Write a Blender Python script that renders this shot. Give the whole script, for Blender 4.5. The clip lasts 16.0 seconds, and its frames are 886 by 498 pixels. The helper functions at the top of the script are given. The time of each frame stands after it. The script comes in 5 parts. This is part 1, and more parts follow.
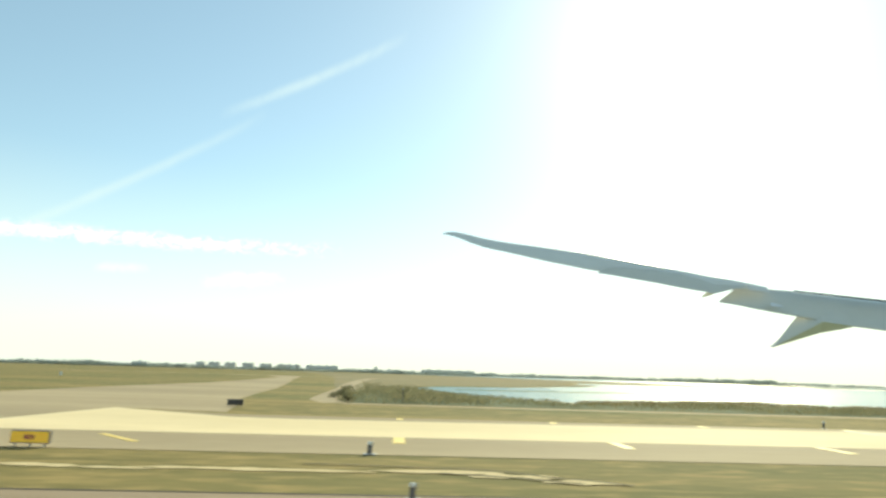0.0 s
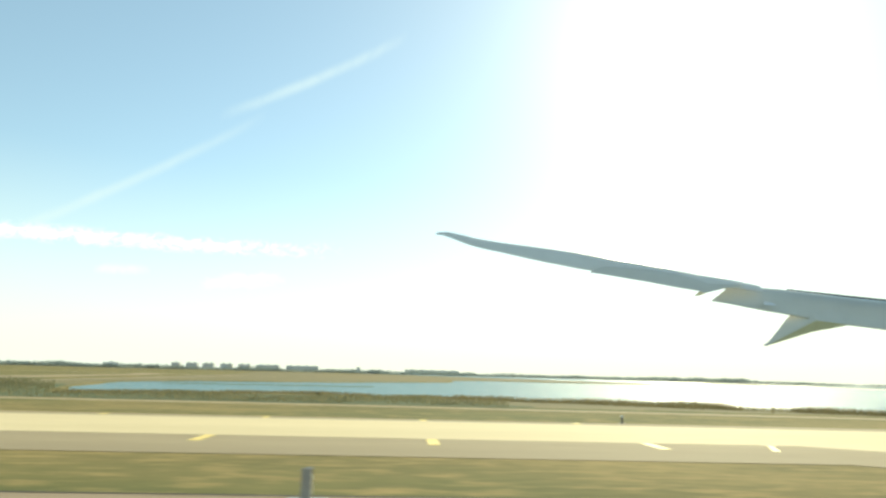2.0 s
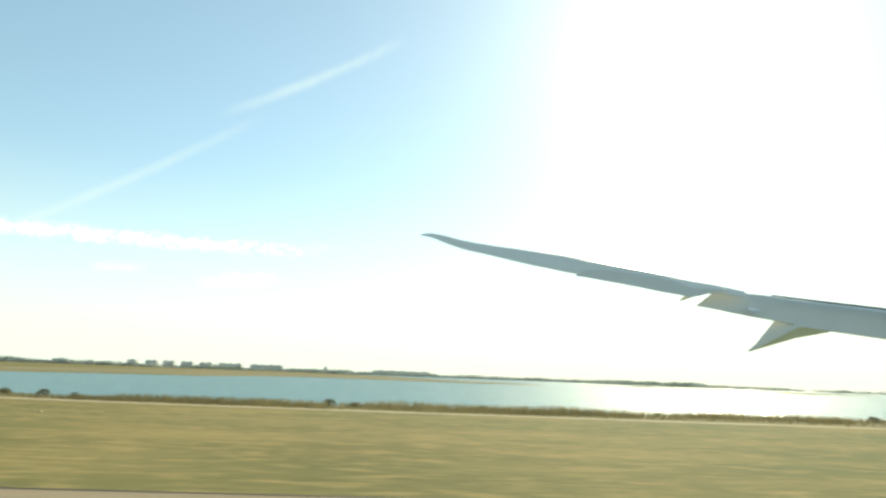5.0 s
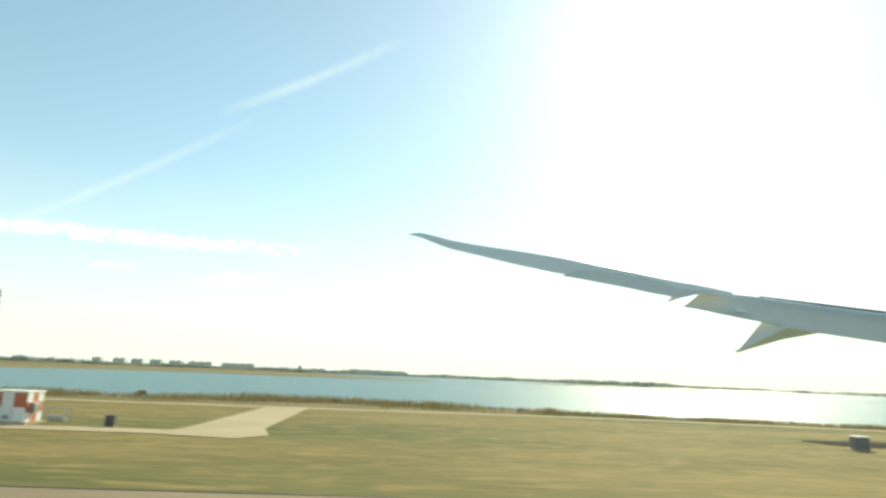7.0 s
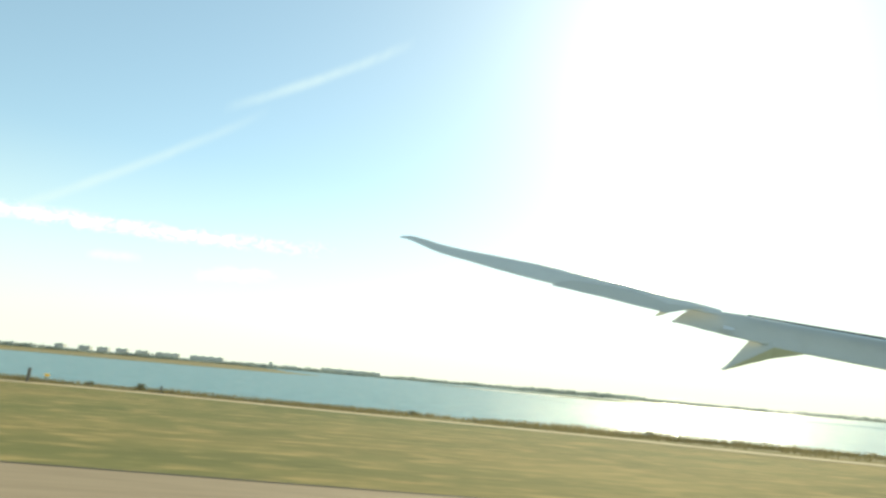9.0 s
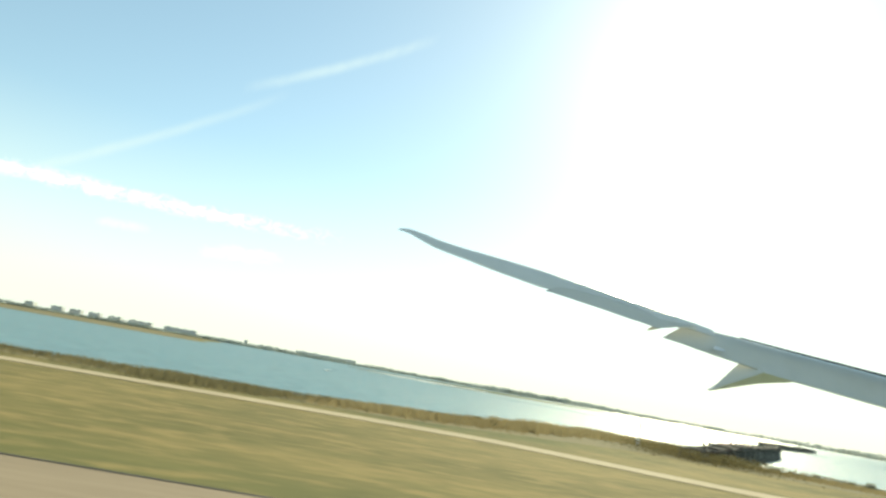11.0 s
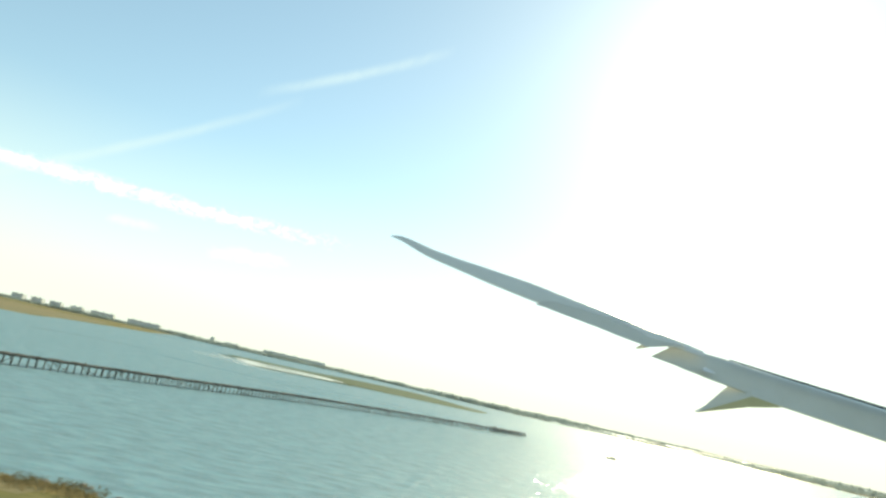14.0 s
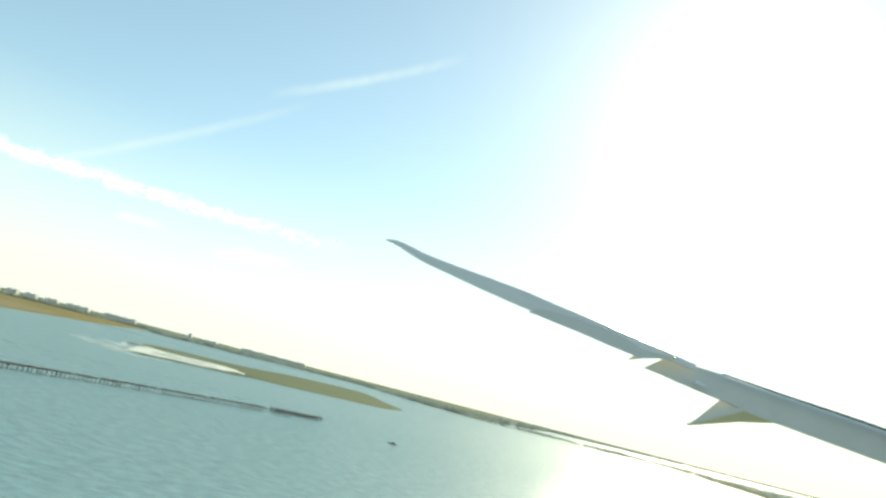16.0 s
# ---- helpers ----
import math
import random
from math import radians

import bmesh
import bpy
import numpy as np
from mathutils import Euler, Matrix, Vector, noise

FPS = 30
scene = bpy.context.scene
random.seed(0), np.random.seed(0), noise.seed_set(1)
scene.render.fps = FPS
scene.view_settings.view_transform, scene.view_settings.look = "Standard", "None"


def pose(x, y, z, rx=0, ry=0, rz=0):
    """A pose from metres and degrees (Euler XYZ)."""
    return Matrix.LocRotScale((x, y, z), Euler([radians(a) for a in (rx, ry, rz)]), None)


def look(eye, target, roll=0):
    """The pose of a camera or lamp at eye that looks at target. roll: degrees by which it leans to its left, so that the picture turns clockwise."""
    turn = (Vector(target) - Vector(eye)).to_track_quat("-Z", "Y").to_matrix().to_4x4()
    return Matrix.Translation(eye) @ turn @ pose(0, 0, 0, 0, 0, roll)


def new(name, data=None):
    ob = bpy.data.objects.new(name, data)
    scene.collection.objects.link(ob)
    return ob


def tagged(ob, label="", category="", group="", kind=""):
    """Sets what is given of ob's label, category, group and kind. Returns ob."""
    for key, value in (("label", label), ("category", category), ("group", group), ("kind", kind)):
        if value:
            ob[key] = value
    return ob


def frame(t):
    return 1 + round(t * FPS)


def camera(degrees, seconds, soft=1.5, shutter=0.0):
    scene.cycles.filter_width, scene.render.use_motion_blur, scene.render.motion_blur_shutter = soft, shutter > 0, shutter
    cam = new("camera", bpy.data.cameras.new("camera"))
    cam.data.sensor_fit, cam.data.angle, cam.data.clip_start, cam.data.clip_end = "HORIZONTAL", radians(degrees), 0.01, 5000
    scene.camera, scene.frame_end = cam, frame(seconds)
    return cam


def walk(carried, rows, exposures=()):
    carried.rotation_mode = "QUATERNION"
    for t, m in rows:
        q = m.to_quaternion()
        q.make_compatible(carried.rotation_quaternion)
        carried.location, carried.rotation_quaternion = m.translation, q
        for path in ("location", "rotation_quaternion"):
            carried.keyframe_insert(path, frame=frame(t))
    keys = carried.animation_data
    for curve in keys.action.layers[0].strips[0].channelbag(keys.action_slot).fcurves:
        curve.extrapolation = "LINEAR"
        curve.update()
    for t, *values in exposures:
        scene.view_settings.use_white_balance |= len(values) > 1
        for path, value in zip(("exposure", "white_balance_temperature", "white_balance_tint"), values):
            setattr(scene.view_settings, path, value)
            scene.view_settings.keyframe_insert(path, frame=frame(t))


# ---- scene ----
# The camera looks out of a side window of an airliner that runs along +x, lifts off and climbs over a bay.
cam = camera(68.57, 16.0, soft=2.8, shutter=0.12)

# seconds, x, y, z, yaw, pitch, roll
PATH = [
    (0.0, -0.00, 0.03, 2.83, -3.58, 10.89, -1.66),
    (0.5, 13.76, 0.14, 2.83, -3.55, 10.87, -1.46),
    (1.0, 27.57, 0.17, 2.83, -3.52, 10.91, -1.44),
    (1.5, 41.56, 0.17, 2.83, -3.53, 10.94, -1.52),
    (2.0, 55.90, 0.13, 2.83, -3.53, 10.92, -1.43),
    (2.5, 70.23, 0.06, 2.83, -3.50, 10.94, -1.40),
    (3.0, 84.31, -0.03, 2.83, -3.49, 10.94, -1.49),
    (3.5, 98.56, -0.05, 2.83, -3.58, 10.99, -1.77),
    (4.0, 112.90, 0.01, 2.83, -3.74, 11.10, -1.94),
    (4.2, 118.49, 0.03, 2.83, -3.81, 11.10, -1.96),
    (6.3, 186.19, 0.03, 2.83, -3.91, 11.11, -2.34),
    (6.5, 193.12, 0.01, 2.83, -4.01, 11.13, -2.26),
    (7.0, 210.39, -0.06, 2.83, -4.18, 11.13, -2.34),
    (7.5, 228.06, -0.20, 2.83, -4.29, 11.32, -3.11),
    (8.0, 245.75, -0.28, 2.82, -4.44, 11.56, -3.62),
    (8.5, 263.32, -0.24, 2.71, -4.58, 11.68, -4.10),
    (9.0, 280.95, -0.07, 2.61, -4.69, 11.60, -4.91),
    (9.2, 287.95, 0.06, 2.58, -4.71, 11.54, -5.53),
    (11.3, 359.97, 3.19, 2.73, -5.20, 11.33, -10.25),
    (11.5, 367.19, 3.11, 2.87, -5.22, 11.23, -10.40),
    (12.0, 385.75, 2.67, 3.58, -5.22, 11.31, -10.70),
    (12.5, 404.74, 2.15, 4.89, -5.19, 11.71, -11.03),
    (13.0, 423.67, 1.51, 6.25, -5.17, 11.97, -11.44),
    (13.5, 442.20, 0.85, 7.81, -5.12, 12.21, -11.96),
    (14.0, 460.50, 0.31, 9.40, -5.05, 12.40, -12.45),
    (14.5, 478.94, -0.08, 11.22, -4.98, 12.46, -12.96),
    (15.0, 497.66, -0.56, 13.39, -4.96, 12.63, -13.28),
    (15.5, 516.27, -1.10, 15.84, -4.99, 12.72, -13.70),
    (16.0, 534.83, -1.70, 18.52, -4.99, 12.96, -14.10),
]
EXPOSURE, KELVIN, TINT = 0.65, 6700, -8
walk(cam, [(t, pose(x, y, z, 90 + p, r, w)) for t, x, y, z, w, p, r in PATH],
     exposures=[(0.0, EXPOSURE, KELVIN, TINT), (16.0, EXPOSURE, KELVIN, TINT)])

# ---- world and sun ----
SUN_AZ, SUN_EL = 26.0, 31.0
world = bpy.data.worlds.new("sky")
scene.world = world
world.use_nodes = True
wn = world.node_tree
sky = wn.nodes.new("ShaderNodeTexSky")
sky.sky_type = "NISHITA"
sky.sun_disc = False
sky.sun_elevation = radians(SUN_EL)
sky.sun_rotation = radians(SUN_AZ)
sky.altitude = 0
sky.air_density = 1.0
sky.dust_density = 0.35
sky.ozone_density = 0.5


def wmath(op, a, b=None, clamp=False):
    n = wn.nodes.new("ShaderNodeMath")
    n.operation, n.use_clamp = op, clamp
    for k, v in enumerate((a, b)):
        if v is None:
            continue
        if isinstance(v, (int, float)):
            n.inputs[k].default_value = v
        else:
            wn.links.new(v, n.inputs[k])
    return n.outputs[0]


def wmix(fac, a, b):
    n = wn.nodes.new("ShaderNodeMix")
    n.data_type = "RGBA"
    wn.links.new(fac, n.inputs["Factor"])
    wn.links.new(a, n.inputs["A"])
    n.inputs["B"].default_value = (*b, 1)
    return n.outputs["Result"]


SKY_STRENGTH = 0.12
co = wn.nodes.new("ShaderNodeTexCoord")
sep = wn.nodes.new("ShaderNodeSeparateXYZ")
wn.links.new(co.outputs["Generated"], sep.inputs["Vector"])
azimuth = wmath("MULTIPLY", wmath("ARCTAN2", sep.outputs["X"], sep.outputs["Y"]), 180 / math.pi)
elevation = wmath("MULTIPLY", wmath("ARCSINE", sep.outputs["Z"]), 180 / math.pi)
# summer haze: pale all round the horizon, gone higher up
haze = wmath("POWER", wmath("SUBTRACT", 1.0, wmath("DIVIDE", wmath("ABSOLUTE", elevation), 17.0), clamp=True), 1.3)
colour = wmix(wmath("MULTIPLY", haze, 0.92), sky.outputs["Color"], [c / SKY_STRENGTH for c in (0.74, 0.725, 0.70)])


def sky_streak(colour, a, b, width, stretch, lo, hi, strength, white, ragged=1.0):
    """A thin pale streak in the sky from azimuth and elevation a to b, in degrees."""
    u = wmath("DIVIDE", wmath("SUBTRACT", azimuth, a[0]), b[0] - a[0])
    v = wmath("ADD", wmath("DIVIDE", wmath("SUBTRACT", wmath("SUBTRACT", elevation, a[1]), wmath("MULTIPLY", u, b[1] - a[1])), width), 0.5)
    cx = wn.nodes.new("ShaderNodeCombineXYZ")
    wn.links.new(wmath("MULTIPLY", u, stretch[0]), cx.inputs[0])
    wn.links.new(wmath("MULTIPLY", v, stretch[1]), cx.inputs[1])
    cx.inputs[2].default_value = a[0]
    n = wn.nodes.new("ShaderNodeTexNoise")
    n.inputs["Scale"].default_value, n.inputs["Detail"].default_value, n.inputs["Roughness"].default_value = 1.0, 8, 0.65
    n.inputs["Distortion"].default_value = 0.8
    wn.links.new(cx.outputs[0], n.inputs["Vector"])

    def hump(x, power):
        x = wmath("MULTIPLY", x, 1.0, clamp=True)
        return wmath("POWER", wmath("MULTIPLY", wmath("MULTIPLY", x, wmath("SUBTRACT", 1.0, x)), 4.0, clamp=True), power)

    rim = wmath("MULTIPLY", hump(u, 0.45), hump(v, 1.8))
    dens = wmath("ADD", wmath("MULTIPLY", rim, 0.55), wmath("ADD", wmath("MULTIPLY", wmath("SUBTRACT", n.outputs["Fac"], 0.5), ragged), 0.5))
    fac = wmath("DIVIDE", wmath("SUBTRACT", dens, lo), hi - lo, clamp=True)
    fac = wmath("MULTIPLY", wmath("MULTIPLY", fac, rim), strength)
    return wmix(fac, colour, [c / SKY_STRENGTH for c in white])


tint = wn.nodes.new("ShaderNodeValue")  # thin veil over the whole sky
tint.outputs[0].default_value = 0.2
colour = wmix(tint.outputs[0], colour, [c / SKY_STRENGTH for c in (0.34, 0.43, 0.39)])
colour = sky_streak(colour, (-45.0, 9.3), (-5.6, 10.4), 2.0, (34.0, 3.0), 0.62, 1.2, 1.0, (0.95, 0.93, 0.88), 2.4)
colour = sky_streak(colour, (-17.5, 7.0), (-10.2, 7.7), 2.0, (4.0, 1.2), 0.62, 1.05, 0.8, (0.80, 0.79, 0.75), 1.8)
colour = sky_streak(colour, (-25.5, 7.4), (-21.0, 7.7), 1.4, (4.0, 1.2), 0.62, 1.15, 0.6, (0.78, 0.77, 0.73))
# no cloud: reflections in the cabin window, painted into the sky as two streaks
colour = sky_streak(colour, (-39.0, 4.2), (-13.0, 21.4), 1.7, (7.0, 0.5), 0.40, 1.1, 0.4, (0.60, 0.66, 0.68))
colour = sky_streak(colour, (-17.0, 20.8), (-0.6, 28.9), 1.7, (7.0, 0.5), 0.40, 1.1, 0.42, (0.62, 0.68, 0.70))
wn.links.new(colour, wn.nodes["Background"].inputs["Color"])
wn.nodes["Background"].inputs["Strength"].default_value = SKY_STRENGTH

sun_data = bpy.data.lights.new("sun", "SUN")
sun_data.energy = 3.8
sun_data.angle = radians(0.6)
sun_data.color = (1.0, 0.87, 0.66)
sun = new("sun", sun_data)
sun_way = Vector((math.sin(radians(SUN_AZ)) * math.cos(radians(SUN_EL)),
                  math.cos(radians(SUN_AZ)) * math.cos(radians(SUN_EL)), math.sin(radians(SUN_EL))))
sun.matrix_world = look(sun_way * 100, (0, 0, 0))

# ---- materials ----
def material(name, a, b, scale=(1, 1, 1), fine=8.0, coarse=0.35, rough=0.8, metal=0.0, bump=0.3, third=None, local=False, patches=None):
    """Two colours mixed by a fine and a coarse noise, with a fine relief. scale stretches the pattern, in 1/m."""
    m = bpy.data.materials.new(name)
    m.use_nodes = True
    t = m.node_tree
    bsdf = t.nodes["Principled BSDF"]
    if local:
        pos = t.nodes.new("ShaderNodeTexCoord").outputs["Object"]
    else:
        pos = t.nodes.new("ShaderNodeNewGeometry").outputs["Position"]
    mp = t.nodes.new("ShaderNodeMapping")
    mp.inputs["Scale"].default_value = scale
    t.links.new(pos, mp.inputs["Vector"])

    def cloud(size, detail, lo, hi):
        n = t.nodes.new("ShaderNodeTexNoise")
        n.inputs["Scale"].default_value = size
        n.inputs["Detail"].default_value = detail
        t.links.new(mp.outputs["Vector"], n.inputs["Vector"])
        r = t.nodes.new("ShaderNodeMapRange")
        r.inputs["From Min"].default_value, r.inputs["From Max"].default_value = lo, hi
        t.links.new(n.outputs["Fac"], r.inputs["Value"])
        return n, r

    fine_n, fine_r = cloud(fine, 6, 0.35, 0.65)
    _, coarse_r = cloud(coarse, 4, 0.35, 0.65)
    add = t.nodes.new("ShaderNodeMath")
    add.operation = "MULTIPLY_ADD"
    add.inputs[1].default_value = 0.4
    t.links.new(fine_r.outputs["Result"], add.inputs[0])
    half = t.nodes.new("ShaderNodeMath")
    half.operation = "MULTIPLY"
    half.inputs[1].default_value = 0.6
    t.links.new(coarse_r.outputs["Result"], half.inputs[0])
    t.links.new(half.outputs[0], add.inputs[2])
    mix = t.nodes.new("ShaderNodeMix")
    mix.data_type = "RGBA"
    mix.inputs["A"].default_value, mix.inputs["B"].default_value = (*a, 1), (*b, 1)
    t.links.new(add.outputs[0], mix.inputs["Factor"])
    colour = mix.outputs["Result"]
    if third:
        _, big = cloud(coarse * 0.23, 5, 0.45, 0.66)
        mix2 = t.nodes.new("ShaderNodeMix")
        mix2.data_type = "RGBA"
        mix2.inputs["B"].default_value = (*third, 1)
        t.links.new(colour, mix2.inputs["A"])
        t.links.new(big.outputs["Result"], mix2.inputs["Factor"])
        colour = mix2.outputs["Result"]
    if patches:
        _, spots = cloud(fine * 0.5, 8, 0.5, 0.74)
        mix3 = t.nodes.new("ShaderNodeMix")
        mix3.data_type = "RGBA"
        mix3.inputs["B"].default_value = (*patches, 1)
        t.links.new(colour, mix3.inputs["A"])
        t.links.new(spots.outputs["Result"], mix3.inputs["Factor"])
        colour = mix3.outputs["Result"]
    t.links.new(colour, bsdf.inputs["Base Color"])
    bsdf.inputs["Roughness"].default_value = rough
    bsdf.inputs["Metallic"].default_value = metal
    if rough >= 0.8:
        bsdf.inputs["Specular IOR Level"].default_value = 0.12
    if bump:
        bp = t.nodes.new("ShaderNodeBump")
        bp.inputs["Strength"].default_value = bump
        bp.inputs["Distance"].default_value = 0.02
        t.links.new(fine_n.outputs["Fac"], bp.inputs["Height"])
        t.links.new(bp.outputs["Normal"], bsdf.inputs["Normal"])
    return m


def water_material(name, waves, deep, pale):
    m = bpy.data.materials.new(name)
    m.use_nodes = True
    t = m.node_tree
    bsdf = t.nodes["Principled BSDF"]
    geo = t.nodes.new("ShaderNodeNewGeometry")
    mp = t.nodes.new("ShaderNodeMapping")
    mp.inputs["Rotation"].default_value = (0, 0, radians(8))
    mp.inputs["Scale"].default_value = (0.5, 1.0, 1.0)
    t.links.new(geo.outputs["Position"], mp.inputs["Vector"])
    chop = t.nodes.new("ShaderNodeTexNoise")
    chop.inputs["Scale"].default_value, chop.inputs["Detail"].default_value = 1.7, 9
    t.links.new(mp.outputs["Vector"], chop.inputs["Vector"])
    swell = t.nodes.new("ShaderNodeTexNoise")
    swell.inputs["Scale"].default_value, swell.inputs["Detail"].default_value = 0.28, 4
    t.links.new(mp.outputs["Vector"], swell.inputs["Vector"])
    b1 = t.nodes.new("ShaderNodeBump")
    b1.inputs["Strength"].default_value, b1.inputs["Distance"].default_value = 1.0, 0.5 * waves
    t.links.new(chop.outputs["Fac"], b1.inputs["Height"])
    b2 = t.nodes.new("ShaderNodeBump")
    b2.inputs["Strength"].default_value, b2.inputs["Distance"].default_value = 1.0, 0.40 * waves
    t.links.new(swell.outputs["Fac"], b2.inputs["Height"])
    t.links.new(b1.outputs["Normal"], b2.inputs["Normal"])
    # wind lanes and shallows
    lanes = t.nodes.new("ShaderNodeTexNoise")
    lanes.inputs["Scale"].default_value, lanes.inputs["Detail"].default_value = 0.006, 5
    t.links.new(mp.outputs["Vector"], lanes.inputs["Vector"])
    ramp = t.nodes.new("ShaderNodeMix")
    ramp.data_type = "RGBA"
    ramp.inputs["A"].default_value, ramp.inputs["B"].default_value = (*deep, 1), (*pale, 1)
    t.links.new(lanes.outputs["Fac"], ramp.inputs["Factor"])
    rr = t.nodes.new("ShaderNodeMapRange")
    rr.inputs["From Min"].default_value, rr.inputs["From Max"].default_value = 0.35, 0.65
    rr.inputs["To Min"].default_value, rr.inputs["To Max"].default_value = (0.27, 0.36) if waves > 0.5 else (0.25, 0.32)
    t.links.new(lanes.outputs["Fac"], rr.inputs["Value"])
    # waves seen at a low angle mirror much less than a flat sheet would
    fres = t.nodes.new("ShaderNodeFresnel")
    fres.inputs["IOR"].default_value = 1.33
    t.links.new(b2.outputs["Normal"], fres.inputs["Normal"])
    part_of = t.nodes.new("ShaderNodeMath")
    part_of.operation = "MULTIPLY"
    part_of.inputs[1].default_value = 0.7 if waves > 0.5 else 0.85
    t.links.new(fres.outputs["Fac"], part_of.inputs[0])
    top = t.nodes.new("ShaderNodeMath")
    top.operation = "MINIMUM"
    top.inputs[1].default_value = 0.48 if waves > 0.5 else 0.7
    t.links.new(part_of.outputs[0], top.inputs[0])
    # a broad sheen from the ripples, and sharp glints from single facets
    sheen = t.nodes.new("ShaderNodeBsdfGlossy")
    t.links.new(rr.outputs["Result"], sheen.inputs["Roughness"])
    t.links.new(b2.outputs["Normal"], sheen.inputs["Normal"])
    glint = t.nodes.new("ShaderNodeBsdfGlossy")
    glint.inputs["Roughness"].default_value = 0.08
    # each small facet of the chop leans its own way
    facets = t.nodes.new("ShaderNodeTexVoronoi")
    facets.inputs["Scale"].default_value = 5.2
    t.links.new(mp.outputs["Vector"], facets.inputs["Vector"])
    lean = t.nodes.new("ShaderNodeVectorMath")
    lean.operation = "MULTIPLY_ADD"
    lean.inputs[1].default_value = (0.62 * waves, 0.62 * waves, 0)
    lean.inputs[2].default_value = (-0.31 * waves, -0.31 * waves, 1)
    t.links.new(facets.outputs["Color"], lean.inputs[0])
    level = t.nodes.new("ShaderNodeVectorMath")
    level.operation = "NORMALIZE"
    t.links.new(lean.outputs["Vector"], level.inputs[0])
    t.links.new(level.outputs["Vector"], glint.inputs["Normal"])
    gloss = t.nodes.new("ShaderNodeMixShader")
    gloss.inputs["Fac"].default_value = 0.5
    t.links.new(sheen.outputs[0], gloss.inputs[1])
    t.links.new(glint.outputs[0], gloss.inputs[2])
    # light and dark sides of the waves, put into the colour as streaks
    wave_shade = t.nodes.new("ShaderNodeTexNoise")
    wave_shade.inputs["Scale"].default_value, wave_shade.inputs["Detail"].default_value = 0.75, 5
    t.links.new(mp.outputs["Vector"], wave_shade.inputs["Vector"])
    shade_range = t.nodes.new("ShaderNodeMapRange")
    shade_range.inputs["From Min"].default_value, shade_range.inputs["From Max"].default_value = 0.3, 0.7
    shade_range.inputs["To Min"].default_value, shade_range.inputs["To Max"].default_value = 0.78, 1.22
    t.links.new(wave_shade.outputs["Fac"], shade_range.inputs["Value"])
    tint = t.nodes.new("ShaderNodeVectorMath")
    tint.operation = "SCALE"
    t.links.new(ramp.outputs["Result"], tint.inputs[0])
    t.links.new(shade_range.outputs["Result"], tint.inputs["Scale"])
    body = t.nodes.new("ShaderNodeBsdfDiffuse")
    t.links.new(tint.outputs["Vector"], body.inputs["Color"])
    mix = t.nodes.new("ShaderNodeMixShader")
    t.links.new(top.outputs[0], mix.inputs["Fac"])
    t.links.new(body.outputs[0], mix.inputs[1])
    t.links.new(gloss.outputs[0], mix.inputs[2])
    t.links.new(mix.outputs[0], t.nodes["Material Output"].inputs["Surface"])
    t.nodes.remove(bsdf)
    return m


def foliage(name, a, b, fine, coarse, thinness=0.5):
    """Leaves and blades: two colours, part of the light let through."""
    m = material(name, a, b, fine=fine, coarse=coarse, rough=0.9, bump=0.0)
    t = m.node_tree
    bsdf = t.nodes["Principled BSDF"]
    colour = bsdf.inputs["Base Color"].links[0].from_socket
    thin = t.nodes.new("ShaderNodeBsdfTranslucent")
    t.links.new(colour, thin.inputs["Color"])
    mix = t.nodes.new("ShaderNodeMixShader")
    mix.inputs["Fac"].default_value = thinness
    t.links.new(bsdf.outputs[0], mix.inputs[1])
    t.links.new(thin.outputs[0], mix.inputs[2])
    t.links.new(mix.outputs[0], t.nodes["Material Output"].inputs["Surface"])
    return m


GRASS = material("mown_grass", (0.142, 0.124, 0.046), (0.30, 0.228, 0.09), scale=(0.4, 1.0, 1.0), fine=2.2, coarse=0.22, rough=0.95, bump=0.6, third=(0.104, 0.118, 0.042), patches=(0.33, 0.245, 0.10))
MARSH = material("marsh_grass", (0.258, 0.217, 0.122), (0.182, 0.163, 0.092), scale=(0.4, 1, 1), fine=1.2, coarse=0.09, rough=0.95, bump=0.6, third=(0.28, 0.21, 0.10), patches=(0.16, 0.14, 0.07))
SCRUB = foliage("scrub_leaves", (0.19, 0.185, 0.105), (0.31, 0.275, 0.16), 1.0, 0.12, 0.5)
BANK_SCRUB = foliage("bank_scrub_leaves", (0.13, 0.115, 0.055), (0.24, 0.195, 0.095), 1.0, 0.12, 0.4)
REED = foliage("reed_blades", (0.21, 0.18, 0.098), (0.33, 0.28, 0.15), 0.6, 0.06, 0.4)
BANK_GRASS = foliage("bank_grass_blades", (0.28, 0.225, 0.118), (0.40, 0.33, 0.18), 0.6, 0.06, 0.5)
BUSH = foliage("bush_leaves", (0.12, 0.12, 0.065), (0.20, 0.19, 0.105), 2.0, 0.3, 0.45)
ASPHALT = material("runway_asphalt", (0.255, 0.195, 0.13), (0.345, 0.265, 0.18), scale=(0.15, 1, 1), fine=3.0, coarse=0.3, rough=0.8, bump=0.2)
SHOULDER = material("shoulder_asphalt", (0.34, 0.27, 0.17), (0.43, 0.345, 0.22), scale=(0.2, 1, 1), fine=2.5, coarse=0.2, rough=0.85, bump=0.2, third=(0.29, 0.235, 0.155))
CONCRETE = material("taxiway_concrete", (0.66, 0.535, 0.325), (0.78, 0.645, 0.41), scale=(0.25, 1, 1), fine=2.0, coarse=0.15, rough=0.8, bump=0.15, third=(0.60, 0.49, 0.30))
ISLAND_GRASS = material("island_grass", (0.095, 0.118, 0.066), (0.14, 0.155, 0.088), scale=(0.4, 1, 1), fine=0.4, coarse=0.04, rough=0.95, bump=0.4, third=(0.115, 0.14, 0.07))
